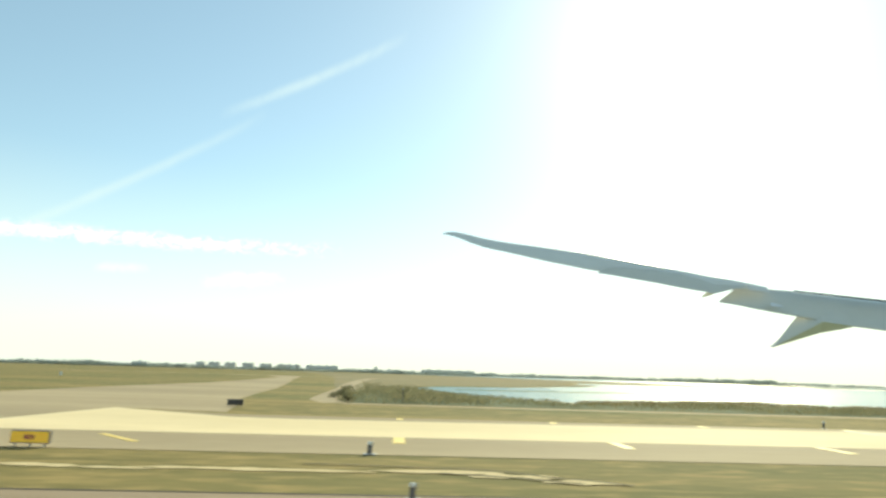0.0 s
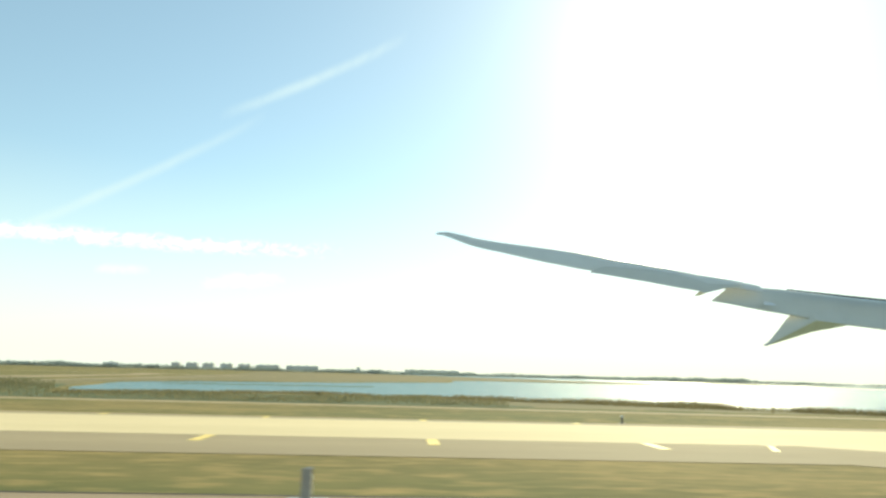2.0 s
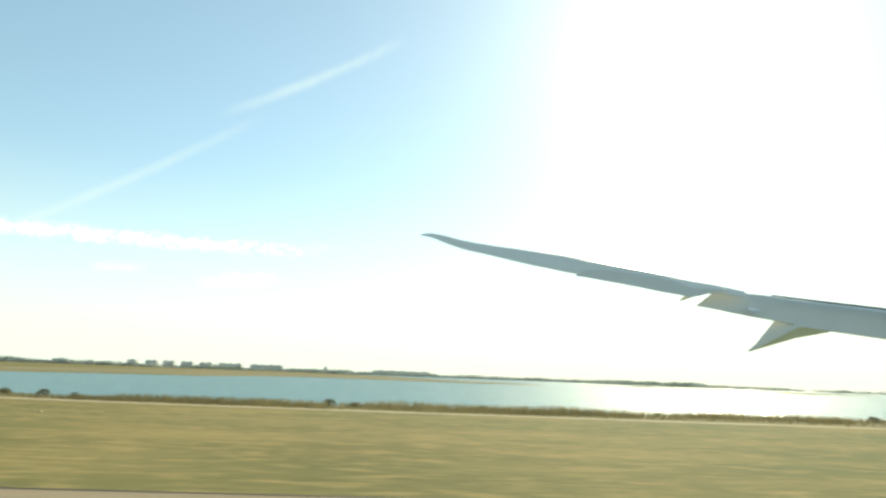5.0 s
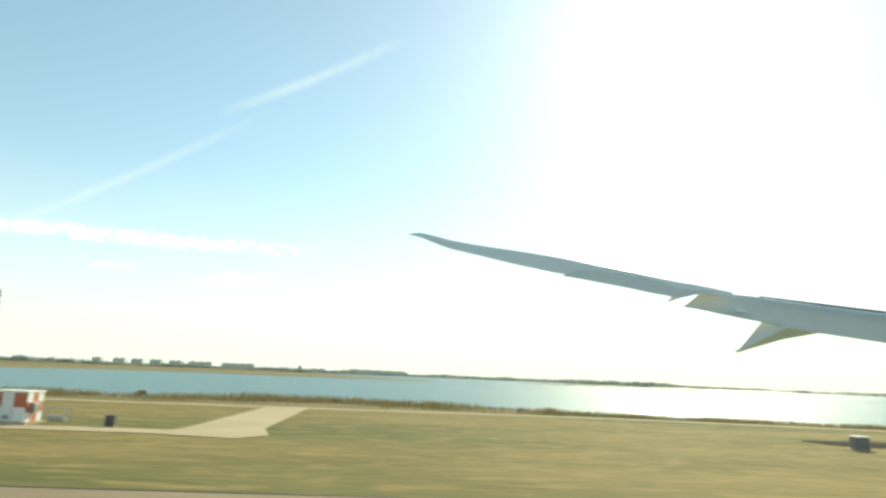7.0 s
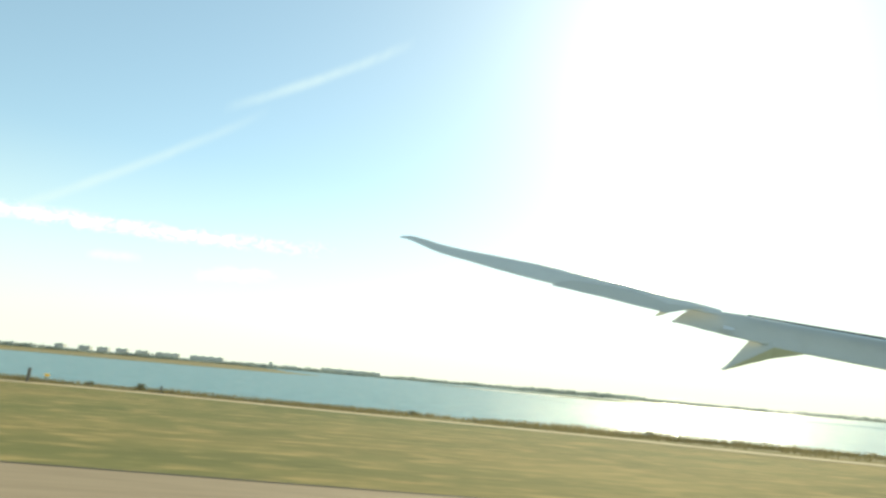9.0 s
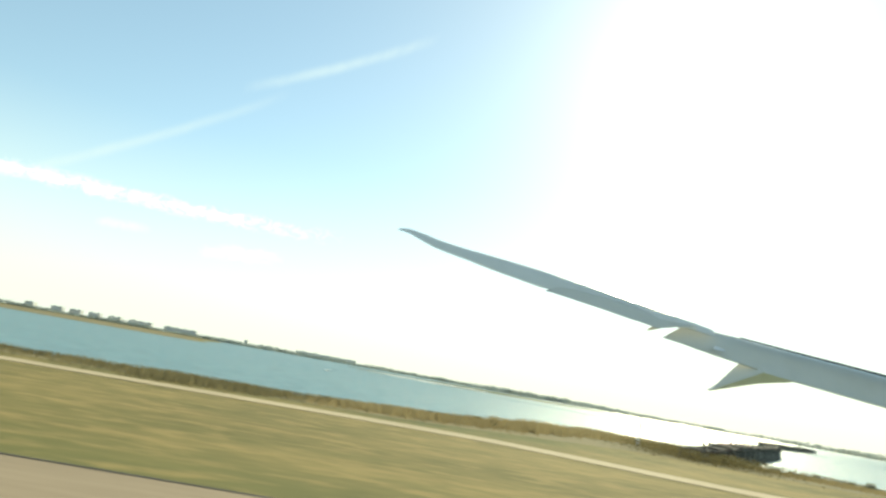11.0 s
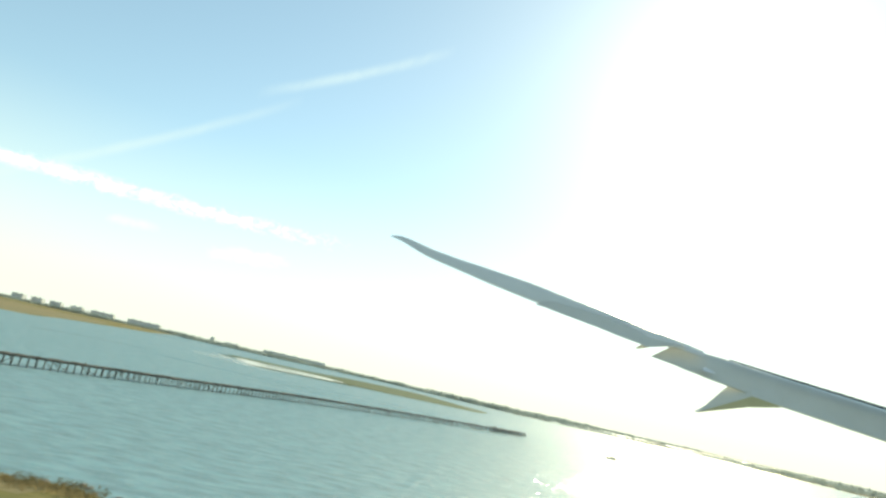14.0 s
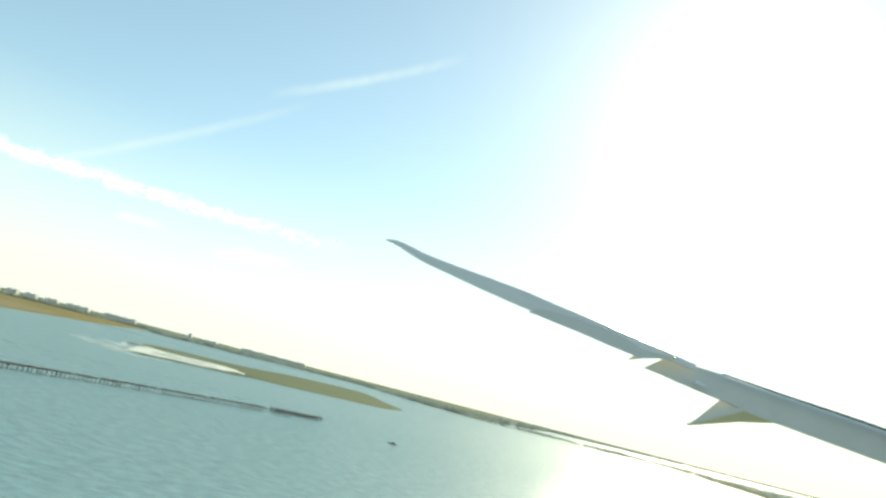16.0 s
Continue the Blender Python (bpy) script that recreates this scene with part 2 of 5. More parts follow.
GRAVEL = material("service_road_gravel", (0.43, 0.345, 0.225), (0.53, 0.43, 0.285), fine=4.0, coarse=0.3, rough=0.9, bump=0.3)
DARKPATH = material("drain_asphalt", (0.035, 0.03, 0.026), (0.06, 0.05, 0.042), fine=3.0, coarse=0.3, rough=1.0)
DARKPATH.node_tree.nodes["Principled BSDF"].inputs["Specular IOR Level"].default_value = 0.05
YELLOW = material("yellow_marking", (0.76, 0.55, 0.15), (0.84, 0.64, 0.22), fine=9.0, coarse=1.0, rough=0.65, bump=0.1)
WHITE = material("white_marking", (0.72, 0.70, 0.62), (0.82, 0.80, 0.74), fine=9.0, coarse=1.0, rough=0.5, bump=0.1)
TRACK_EARTH = material("track_earth", (0.30, 0.22, 0.11), (0.40, 0.30, 0.16), fine=1.5, coarse=0.3, rough=0.95, bump=0.3)
EARTH = material("bare_earth", (0.52, 0.41, 0.23), (0.64, 0.52, 0.31), fine=1.5, coarse=0.3, rough=0.95, bump=0.3)
FADED_YELLOW = material("faded_yellow_marking", (0.62, 0.50, 0.24), (0.68, 0.57, 0.32), fine=9.0, coarse=1.0, rough=0.5, bump=0.1)
REDMARK = material("red_marking", (0.62, 0.28, 0.19), (0.66, 0.37, 0.26), fine=7.0, coarse=1.0, rough=0.75, bump=0.1)
BLACKMARK = material("black_marking", (0.05, 0.05, 0.05), (0.09, 0.085, 0.08), fine=7.0, coarse=1.0, rough=0.8, bump=0.1)
SIGN_YELLOW = material("sign_face_yellow", (0.78, 0.47, 0.03), (0.84, 0.55, 0.06), fine=5, coarse=1, rough=0.45, bump=0.0)
SIGN_BLACK = material("sign_face_black", (0.03, 0.03, 0.03), (0.06, 0.055, 0.05), fine=5, coarse=1, rough=0.45, bump=0.0)
SIGN_DULL = material("sign_face_dull", (0.12, 0.11, 0.095), (0.17, 0.155, 0.13), fine=5, coarse=1, rough=0.5, bump=0.0)
SIGN_OCHRE = material("sign_letter_ochre", (0.55, 0.43, 0.24), (0.62, 0.50, 0.30), fine=5, coarse=1, rough=0.5, bump=0.0)
FRAME_GREY = material("weathered_aluminium", (0.30, 0.30, 0.29), (0.42, 0.41, 0.39), fine=6, coarse=1, rough=0.5, metal=0.6, bump=0.05)
STEEL = material("galvanised_steel", (0.28, 0.27, 0.25), (0.40, 0.38, 0.35), fine=8, coarse=1, rough=0.55, metal=0.5, bump=0.05)
DARKSTEEL = material("dark_painted_steel", (0.07, 0.07, 0.07), (0.13, 0.12, 0.12), fine=6, coarse=1, rough=0.6, bump=0.05)
SHELTER_GREY = material("shelter_grey", (0.17, 0.17, 0.16), (0.23, 0.22, 0.21), fine=6, coarse=1, rough=0.6, bump=0.05)
ORANGE = material("orange_paint", (0.46, 0.14, 0.075), (0.54, 0.20, 0.12), fine=6, coarse=0.8, rough=0.6, bump=0.05)
FADED_ORANGE = material("faded_orange_paint", (0.36, 0.17, 0.10), (0.44, 0.24, 0.15), fine=6, coarse=0.8, rough=0.7, bump=0.05)
FADED_WHITE = material("faded_white_paint", (0.40, 0.40, 0.37), (0.52, 0.51, 0.48), fine=5, coarse=0.7, rough=0.7, bump=0.05)
PAINT_WHITE = material("white_paint", (0.70, 0.70, 0.68), (0.80, 0.80, 0.78), fine=5, coarse=0.7, rough=0.55, bump=0.05)
FABRIC = material("red_windsock_cloth", (0.65, 0.07, 0.04), (0.75, 0.14, 0.08), fine=12, coarse=2, rough=0.85, bump=0.2)
TIMBER = material("weathered_timber", (0.135, 0.125, 0.11), (0.235, 0.215, 0.185), scale=(1, 1, 0.3), fine=6, coarse=0.6, rough=0.9, bump=0.4)
DECK_TIMBER = material("deck_timber", (0.085, 0.075, 0.064), (0.15, 0.13, 0.11), scale=(1, 1, 0.3), fine=6, coarse=0.6, rough=0.95, bump=0.4)
SAND = material("sand_flat", (0.44, 0.36, 0.23), (0.56, 0.47, 0.32), fine=0.8, coarse=0.05, rough=0.9, bump=0.2)
MUD = material("seabed_mud", (0.10, 0.09, 0.06), (0.16, 0.14, 0.09), fine=0.8, coarse=0.05, rough=0.9, bump=0.1)
ROCK = material("shore_rock", (0.16, 0.14, 0.12), (0.30, 0.27, 0.23), fine=3, coarse=0.5, rough=0.9, bump=0.5)
# walls and roofs of the skyline are lightened in place of distance haze
BLOCK = material("hazed_masonry", (0.66, 0.66, 0.63), (0.76, 0.75, 0.72), fine=0.2, coarse=0.02, rough=0.85, bump=0.0)
BLOCK_DARK = material("hazed_roof", (0.54, 0.55, 0.54), (0.62, 0.62, 0.60), fine=0.3, coarse=0.03, rough=0.9, bump=0.0)
# pale blue-grey leaves carry the distance haze in their colour
HAZY_WOODS = foliage("hazy_far_woods", (0.29, 0.34, 0.32), (0.40, 0.44, 0.41), 0.15, 0.02, 0.5)
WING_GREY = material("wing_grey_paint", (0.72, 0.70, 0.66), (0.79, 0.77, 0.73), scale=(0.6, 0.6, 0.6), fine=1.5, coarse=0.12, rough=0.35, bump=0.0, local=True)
# the wing grey again, darkened for the backlit side of the flaps
WING_SHADED = material("flap_shaded_grey", (0.62, 0.60, 0.56), (0.69, 0.67, 0.63), scale=(0.6, 0.6, 0.6), fine=1.5, coarse=0.12, rough=0.45, bump=0.0, local=True)
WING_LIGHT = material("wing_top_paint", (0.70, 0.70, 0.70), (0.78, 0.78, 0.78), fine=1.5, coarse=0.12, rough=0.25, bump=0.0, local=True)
# light bounced up from the ground is put into this cream
WING_CREAM = material("fairing_bounce_cream", (0.80, 0.74, 0.58), (0.85, 0.80, 0.65), fine=1.5, coarse=0.12, rough=0.4, bump=0.0, local=True)
WATER = water_material("bay_water", 1.0, (0.142, 0.25, 0.285), (0.182, 0.295, 0.325))
CALM_WATER = water_material("calm_water", 0.45, (0.16, 0.25, 0.255), (0.20, 0.29, 0.285))
WET_SAND = material("wet_sand", (0.54, 0.51, 0.42), (0.68, 0.65, 0.55), scale=(1, 0.35, 1), fine=0.14, coarse=0.05, rough=0.3, bump=0.05)
lit = SIGN_YELLOW.node_tree.nodes["Principled BSDF"]  # the sign faces are lit from inside
lit.inputs["Emission Color"].default_value = (0.95, 0.48, 0.06, 1)
lit.inputs["Emission Strength"].default_value = 0.14

# ---- building helpers ----
def mesh_of(name, bm, mat):
    me = bpy.data.meshes.new(name)
    bm.normal_update()
    bm.to_mesh(me)
    bm.free()
    for one in (mat if isinstance(mat, (list, tuple)) else [mat]):
        me.materials.append(one)
    return me


def setting(name, bm, mat, label, category):
    return tagged(new(name, mesh_of(name, bm, mat)), label, category, kind="structure")


def stuff(name, bm, mat, label, category):
    return tagged(new(name, mesh_of(name, bm, mat)), label, category, kind="stuff")


def thing(name, place, label, category, group="", turn=0.0):
    ob = new(name)
    ob.empty_display_size = 0.2
    ob.matrix_basis = pose(*place, 0, 0, turn)
    return tagged(ob, label, category, group)


def part(name, bm, mat, parent, label=""):
    ob = new(name, mesh_of(name, bm, mat))
    ob.parent = parent
    return tagged(ob, label) if label else ob


def box(bm, c, size, turn=None, bevel=0.0):
    m = Matrix.Translation(c) @ (turn or Matrix.Identity(4)) @ Matrix.Diagonal((*size, 1))
    made = bmesh.ops.create_cube(bm, size=1.0, matrix=m)
    if bevel:
        edges = {e for v in made["verts"] for e in v.link_edges}
        bmesh.ops.bevel(bm, geom=list(edges), offset=bevel, segments=2, affect="EDGES", profile=0.5)
    return bm


def rod(bm, a, b, r1, r2=None, seg=8):
    """A round bar from a to b."""
    a, b = Vector(a), Vector(b)
    q = (b - a).to_track_quat("Z", "Y").to_matrix().to_4x4()
    bmesh.ops.create_cone(bm, cap_ends=True, segments=seg, radius1=r1, radius2=r1 if r2 is None else r2,
                          depth=(b - a).length, matrix=Matrix.Translation((a + b) / 2) @ q)
    return bm


def one_box(c, size, bevel=0.0, turn=None):
    return box(bmesh.new(), c, size, turn, bevel)


def one_rod(a, b, r1, r2=None, seg=8):
    return rod(bmesh.new(), a, b, r1, r2, seg)


def sheet(points, z, thick=0.0):
    """A flat polygon at height z, with a skirt of the given depth."""
    bm = bmesh.new()
    top = [bm.verts.new((x, y, z)) for x, y in points]
    edges = [bm.edges.new((top[i], top[(i + 1) % len(top)])) for i in range(len(top))]
    bmesh.ops.triangle_fill(bm, edges=edges, use_beauty=True)
    for f in bm.faces:
        if f.normal.z < 0:
            f.normal_flip()
    if thick:
        low = [bm.verts.new((x, y, z - thick)) for x, y in points]
        for i in range(len(top)):
            j = (i + 1) % len(top)
            bm.faces.new((top[i], low[i], low[j], top[j]))
    return bm


def smooth_line(points, step, wobble=0.0, seed=0.0):
    """Points along a Catmull-Rom curve, about step metres apart, with an uneven edge."""
    out = []
    n = len(points)
    for i in range(n - 1):
        p0, p1, p2, p3 = (Vector(points[max(0, min(n - 1, k))]) for k in (i - 1, i, i + 1, i + 2))
        k = max(1, int((p2 - p1).length / step))
        for j in range(k):
            u = j / k
            p = 0.5 * (2 * p1 + (p2 - p0) * u + (2 * p0 - 5 * p1 + 4 * p2 - p3) * u * u + (3 * p1 - p0 - 3 * p2 + p3) * u ** 3)
            w = noise.noise_vector((p.x * 0.23 + seed, p.y * 0.23, seed)) * wobble
            out.append((p.x + w.x, p.y + w.y))
    out.append(tuple(points[-1]))
    return out


def ribbon(points, width, z):
    """A band of ground along a line."""
    bm = bmesh.new()
    rows = []
    for i, p in enumerate(points):
        a, b = Vector(points[max(0, i - 1)]), Vector(points[min(len(points) - 1, i + 1)])
        d = (b - a).normalized()
        s = Vector((-d.y, d.x)) * (width(p[0]) if callable(width) else width) / 2
        rows.append((bm.verts.new((p[0] + s.x, p[1] + s.y, z)), bm.verts.new((p[0] - s.x, p[1] - s.y, z))))
    for (a, b), (c, d) in zip(rows, rows[1:]):
        bm.faces.new((a, b, d, c))
    for f in bm.faces:
        f.normal_update()
        if f.normal.z < 0:
            f.normal_flip()
    return bm


def land(name, points, mat, label, category, z=0.0, fall=1.6, out=3.0):
    """A piece of land: a level top with a bank that slopes down under the water."""
    bm = bmesh.new()
    area = sum(a[0] * b[1] - b[0] * a[1] for a, b in zip(points, points[1:] + points[:1]))
    side = 1 if area > 0 else -1
    n = len(points)
    top, low = [], []
    for i, (x, y) in enumerate(points):
        a, b = Vector(points[i - 1]), Vector(points[(i + 1) % n])
        d = (b - a).normalized()
        top.append(bm.verts.new((x, y, z)))
        low.append(bm.verts.new((x + side * d.y * out, y - side * d.x * out, z - fall)))
    edges = [bm.edges.new((top[i], top[(i + 1) % n])) for i in range(n)]
    bmesh.ops.triangle_fill(bm, edges=edges, use_beauty=True)
    for f in bm.faces:
        f.normal_update()
        if f.normal.z < 0:
            f.normal_flip()
    for i in range(n):
        j = (i + 1) % n
        f = bm.faces.new((top[i], low[i], low[j], top[j]) if side > 0 else (top[j], low[j], low[i], top[i]))
    return setting(name, bm, mat, label, category)


def lettering(text, size, mat, parent, where, name="lettering", depth=0.004):
    cu = bpy.data.curves.new("text", "FONT")
    cu.body, cu.size, cu.extrude = text, size, depth
    cu.align_x, cu.align_y = "CENTER", "CENTER"
    tmp = bpy.data.objects.new("text", cu)
    scene.collection.objects.link(tmp)
    bpy.context.view_layer.update()
    me = bpy.data.meshes.new_from_object(tmp.evaluated_get(bpy.context.evaluated_depsgraph_get()))
    bpy.data.objects.remove(tmp)
    me.materials.clear()
    me.materials.append(mat)
    ob = new(name, me)
    ob.parent = parent
    ob.matrix_basis = where
    return ob


# ---- water, seabed and land ----
WATER_Z = -0.12
bm = bmesh.new()
bmesh.ops.create_grid(bm, x_segments=8, y_segments=8, size=9000)
for v in bm.verts:
    v.co.z = -2.2
setting("ground", bm, MUD, "muddy brown seabed that reaches the horizon", "seabed")
bm = bmesh.new()
bmesh.ops.create_grid(bm, x_segments=8, y_segments=8, size=9000)
for v in bm.verts:
    v.co.z = WATER_Z
setting("water", bm, WATER, "choppy blue-green bay water glittering in low sun", "water")

SHORE = [(20, 74), (30, 80), (41, 86), (55, 83), (74, 76), (90, 70), (103, 63), (117, 58), (136, 57), (160, 59), (181, 61),
         (200, 65), (216, 65), (230, 60), (246, 57), (260, 54), (275, 52), (290, 50), (305, 47), (320, 45), (338, 46), (348, 48),
         (356, 53), (364, 61), (372, 68), (377, 64), (382, 58.5), (388, 56), (393, 53.8), (398, 51.3), (405, 48.6), (411, 47), (417, 47), (422, 45),
         (428, 42), (434, 40), (441, 38.5), (448, 39), (455, 36), (463, 28), (470, 10), (476, -25), (480, -120)]
POINT = [(-134, 1914), (-20, 1480), (108, 1000), (152, 772), (180, 648), (200, 548), (224, 470), (236, 424), (228, 393), (190, 362), (134, 347), (104, 346), (82, 318), (76, 262),
         (68, 232), (54, 212), (42, 192), (28, 172), (7, 150), (2, 132), (6, 112), (10.5, 96), (16, 82), (20, 74)]
edge = smooth_line(POINT, 9.0, 2.5, 3.0)[:-1] + smooth_line(SHORE, 1.6, 1.3, 1.0)
land("airfield_grass", edge + [(480, -4000), (-6000, -4000), (-6000, 1900)], GRASS,
     "mown airfield grass, dry tan with green streaks, beside the runway", "grass")

# brown marsh and rough bank between the service road and the bay
bank = smooth_line(SHORE[:-4], 1.6, 1.3, 1.0)
inner = smooth_line([(12, 63), (46, 62), (90, 60.5), (118, 55.5), (136, 54.5), (186, 55.5), (225, 57), (250, 54), (275, 49.5), (292, 47), (308, 42),
                     (320, 40.5), (340, 42.5), (352, 43.5), (362, 49), (372, 52), (383, 48.5), (395, 47), (403, 45.6), (410, 44.5), (416, 43.4), (422, 41.4), (430, 38.4), (437, 36.6), (444, 36)], 3.0, 0.8, 5.0)
setting("shore_marsh", sheet([(x, y - 0.15) for x, y in bank if x <= 446] + inner[::-1], 0.012), MARSH, "rough brown marsh grass on the bank of the bay", "marsh")
setting("far_marsh", sheet([(9.5, 95), (4.5, 112), (0.5, 132), (5.5, 151), (26, 175), (40, 196), (52, 216), (66, 237), (73, 264), (79, 321), (102, 350), (132, 351), (188, 366), (224, 397), (231, 426), (220, 476), (198, 548), (158, 690),
                            (60, 971), (-150, 971), (-60, 500), (-30, 300), (-14, 140), (-9, 95), (-6, 62), (12, 63)], 0.012), MARSH, "low tan salt marsh on the point across the bay", "marsh")

setting("scrub_ground", sheet(smooth_line([(-4.4, 61.6), (20, 61.0), (66, 60.5), (60, 72), (52, 78), (42, 80), (30, 74), (20, 72), (12, 88), (4.5, 103), (-6, 104), (-4.4, 61.6)], 2.0, 1.0, 4.0)[:-1], 0.018), ISLAND_GRASS, "dark rough ground under the scrub beside the service road", "marsh")

# the far side of the bay
FAR = [(-134, 1914), (-75, 1720), (5, 1500), (71, 1487), (105, 1585), (190, 1530), (236, 1655), (304, 1680), (376, 1696), (449, 1700), (522, 1560), (576, 1323),
       (625, 1232), (668, 1160), (720, 1240), (900, 1600), (1150, 2200), (1800, 2700), (2600, 3000), (4200, 2800)]
land("far_shore", smooth_line(FAR, 20, 6, 8.0) + [(6000, 2800), (6000, 7000), (-6000, 7000), (-6000, 1920)], ISLAND_GRASS,
     "low wooded shore on the far side of the bay", "shore", z=0.02)
# a thin spit that runs out from it and widens again
SPIT_LINE = [(660, 1170), (705, 1090), (780, 1125), (860, 1150), (915, 1120), (985, 1165), (1040, 1112), (1030, 1000), (1010, 930), (1003, 840), (998, 760), (978, 700), (1000, 560), (1080, 400), (1200, 200)]
spit = smooth_line(SPIT_LINE, 12, 4, 4.0)
broad = [min(1.0, max(0.0, (1040 - y) / 110)) for x, y in spit]
land("wooded_spit", spit + [(x + 16 + 340 * b, y + 34 + 130 * b) for (x, y), b in zip(spit[::-1], broad[::-1])], MARSH, "long thin wooded spit across the bay", "shore", z=0.03)
ISLAND = [(317, 602), (326, 626), (341, 652), (362, 656), (382, 672), (399, 715), (418, 800), (442, 842), (475, 880), (510, 870), (538, 690), (553, 592), (536, 518), (508, 496),
          (487, 481), (467, 467), (449, 464), (436, 486), (415, 536), (402, 544), (387, 538), (369, 534), (352, 536), (333, 562)]
land("marsh_island", smooth_line(ISLAND + ISLAND[:1], 6, 3.0, 2.0)[:-1], ISLAND_GRASS, "low green-brown marsh island in the bay", "island", z=0.05)
SAND_FLAT = [(350, 505), (340, 545), (338, 600), (356, 604), (380, 602), (393, 598), (416, 560), (440, 492), (437, 464), (426, 447), (412, 437), (398, 420), (386, 404), (378, 412), (366, 450)]
land("sand_flat", smooth_line(SAND_FLAT + SAND_FLAT[:1], 5, 3.5, 6.0)[:-1], WET_SAND, "pale wet sand flat beside the marsh island", "sandbank", z=0.0, fall=0.4)
for k, (pts, w) in enumerate([([(384, 402), (396, 414), (408, 428), (421, 437), (437, 466), (441, 486)], 30.0), ([(328, 548), (337, 528), (350, 521)], 16.0), ([(372, 474), (388, 486), (402, 492)], 12.0), ([(352, 560), (366, 566)], 12.0)]):
    setting("marsh_edge", ribbon(smooth_line(pts, 2.5, 3.0, k + 8), lambda x: w * (0.45 + 1.1 * abs(noise.noise((x * 0.09, k, 5)))), 0.02 + 0.004 * k), ISLAND_GRASS, "thin green strip of marsh on the wet sand", "marsh")
STREAKS = random.Random(17)
for k in range(6):
    u = k / 5
    a, b = Vector((372, 440)).lerp(Vector((350, 575)), u), Vector((424, 470)).lerp(Vector((392, 575)), u)
    lo, hi = STREAKS.uniform(-0.1, 0.35), STREAKS.uniform(0.5, 0.95)
    pts = [a.lerp(b, lo + (hi - lo) * j / 4) + Vector((STREAKS.uniform(-2, 2), STREAKS.uniform(-5, 5))) for j in range(5)]
    setting("tide_pool", ribbon(smooth_line([tuple(p) for p in pts], 2.5, 3.0, k + 8), STREAKS.uniform(3, 7), 0.045 + 0.003 * k), CALM_WATER, "shallow streak of water on the wet sand", "water")
SHOAL = random.Random(5)
for k in range(7):
    u = k / 6
    a, b = Vector((322, 540)).lerp(Vector((378, 378)), u), Vector((350, 520)).lerp(Vector((408, 388)), u)
    pts = [a.lerp(b, j / 3) + Vector((SHOAL.uniform(-2, 2), SHOAL.uniform(-9, 9))) for j in range(4)]
    setting("shoal", ribbon(smooth_line([tuple(p) for p in pts], 2.5, 2.5, k + 21), SHOAL.uniform(2.5, 7.0), WATER_Z + 0.032 + 0.002 * k), WET_SAND, "pale shoal of wet sand just above the water", "sandbank")
SHALLOW = random.Random(31)
for k in range(11):
    u = k / 10
    a, b = Vector((343, 416)).lerp(Vector((331, 496)), u), Vector((399, 362)).lerp(Vector((384, 440)), u)
    lo, hi = SHALLOW.uniform(-0.15, 0.2), SHALLOW.uniform(0.75, 1.1)
    pts = [a.lerp(b, lo + (hi - lo) * j / 4) + Vector((0, SHALLOW.uniform(-3, 3))) for j in range(5)]
    setting("calm_shallows", ribbon(smooth_line([tuple(p) for p in pts], 2.5, 2.0, k + 3), SHALLOW.uniform(2.0, 6.5), WATER_Z + 0.006 + 0.0015 * k), CALM_WATER, "pale smooth streak of shallow water beside the marsh island", "water")
for k, (pts, w) in enumerate([([(400, 380), (425, 364), (445, 351), (464, 339), (483, 327)], 2.0), ([(333, 245), (340, 268), (350, 281), (362, 284)], 3.0), ([(337, 165), (333, 198), (334, 225)], 2.2), ([(560, 800), (640, 960), (740, 1150)], 12.0)]):
    setting("smooth_lane", ribbon(smooth_line(pts, 4.0, 3.0, k), lambda x: w * (0.6 + 0.7 * abs(noise.noise((x * 0.07, k, 2)))), WATER_Z + 0.03), CALM_WATER, "pale smooth lane on the choppy bay", "water")
for k, (cx, cy, lx, ly, deg) in enumerate([(912, 669, 19, 3.0, 29), (31, 134, 20, 0.9, 15)]):
    c, s = math.cos(radians(deg)), math.sin(radians(deg))
    ring = []
    for j in range(36):
        a = j / 36 * math.tau
        r = 1 + 0.22 * noise.noise((math.cos(a) * 1.7 + k * 9, math.sin(a) * 1.7, 0))
        u, v = math.cos(a) * lx * r, math.sin(a) * ly * r
        ring.append((cx + u * c - v * s, cy + u * s + v * c))
    land("marsh_bar", ring, ISLAND_GRASS, "narrow bar of dark marsh just above the water", "sandbank", z=-0.02, fall=0.8)

# ---- runway, taxiway, roads ----
setting("runway", sheet([(-700, -40), (462, -40), (458, 12), (452, 16), (114, 16), (102, 16), (88, 16), (80, 16), (-700, 16)], 0.012), ASPHALT, "grey-brown runway asphalt with a worn shoulder", "runway")
for x0, x1 in ((-200, 80.4), (114.2, 452)):
    setting("runway_edge_seam", ribbon([(x0, 15.98), (x1, 15.98)], 0.11, 0.022), BLACKMARK, "dark tarred seam along the runway edge", "seam")

JUNCTION = [(-19, 23.6), (-19, 46), (-11.2, 44), (-12.6, 52.7), (-14.5, 60), (-15.5, 68), (-17, 82), (-18.5, 100), (-23.8, 142), (-32, 200), (-40, 262), (-46, 306), (-62, 306), (-45, 250), (-38.8, 178),
            (-36, 126), (-38, 92), (-38, 65), (-60, 63), (-130, 58), (-400, 60), (-400, 36), (-130, 30), (-60, 23.6)]
setting("taxiway_junction", sheet(JUNCTION, 0.014), SHOULDER, "worn tan asphalt where two taxiways meet", "taxiway")
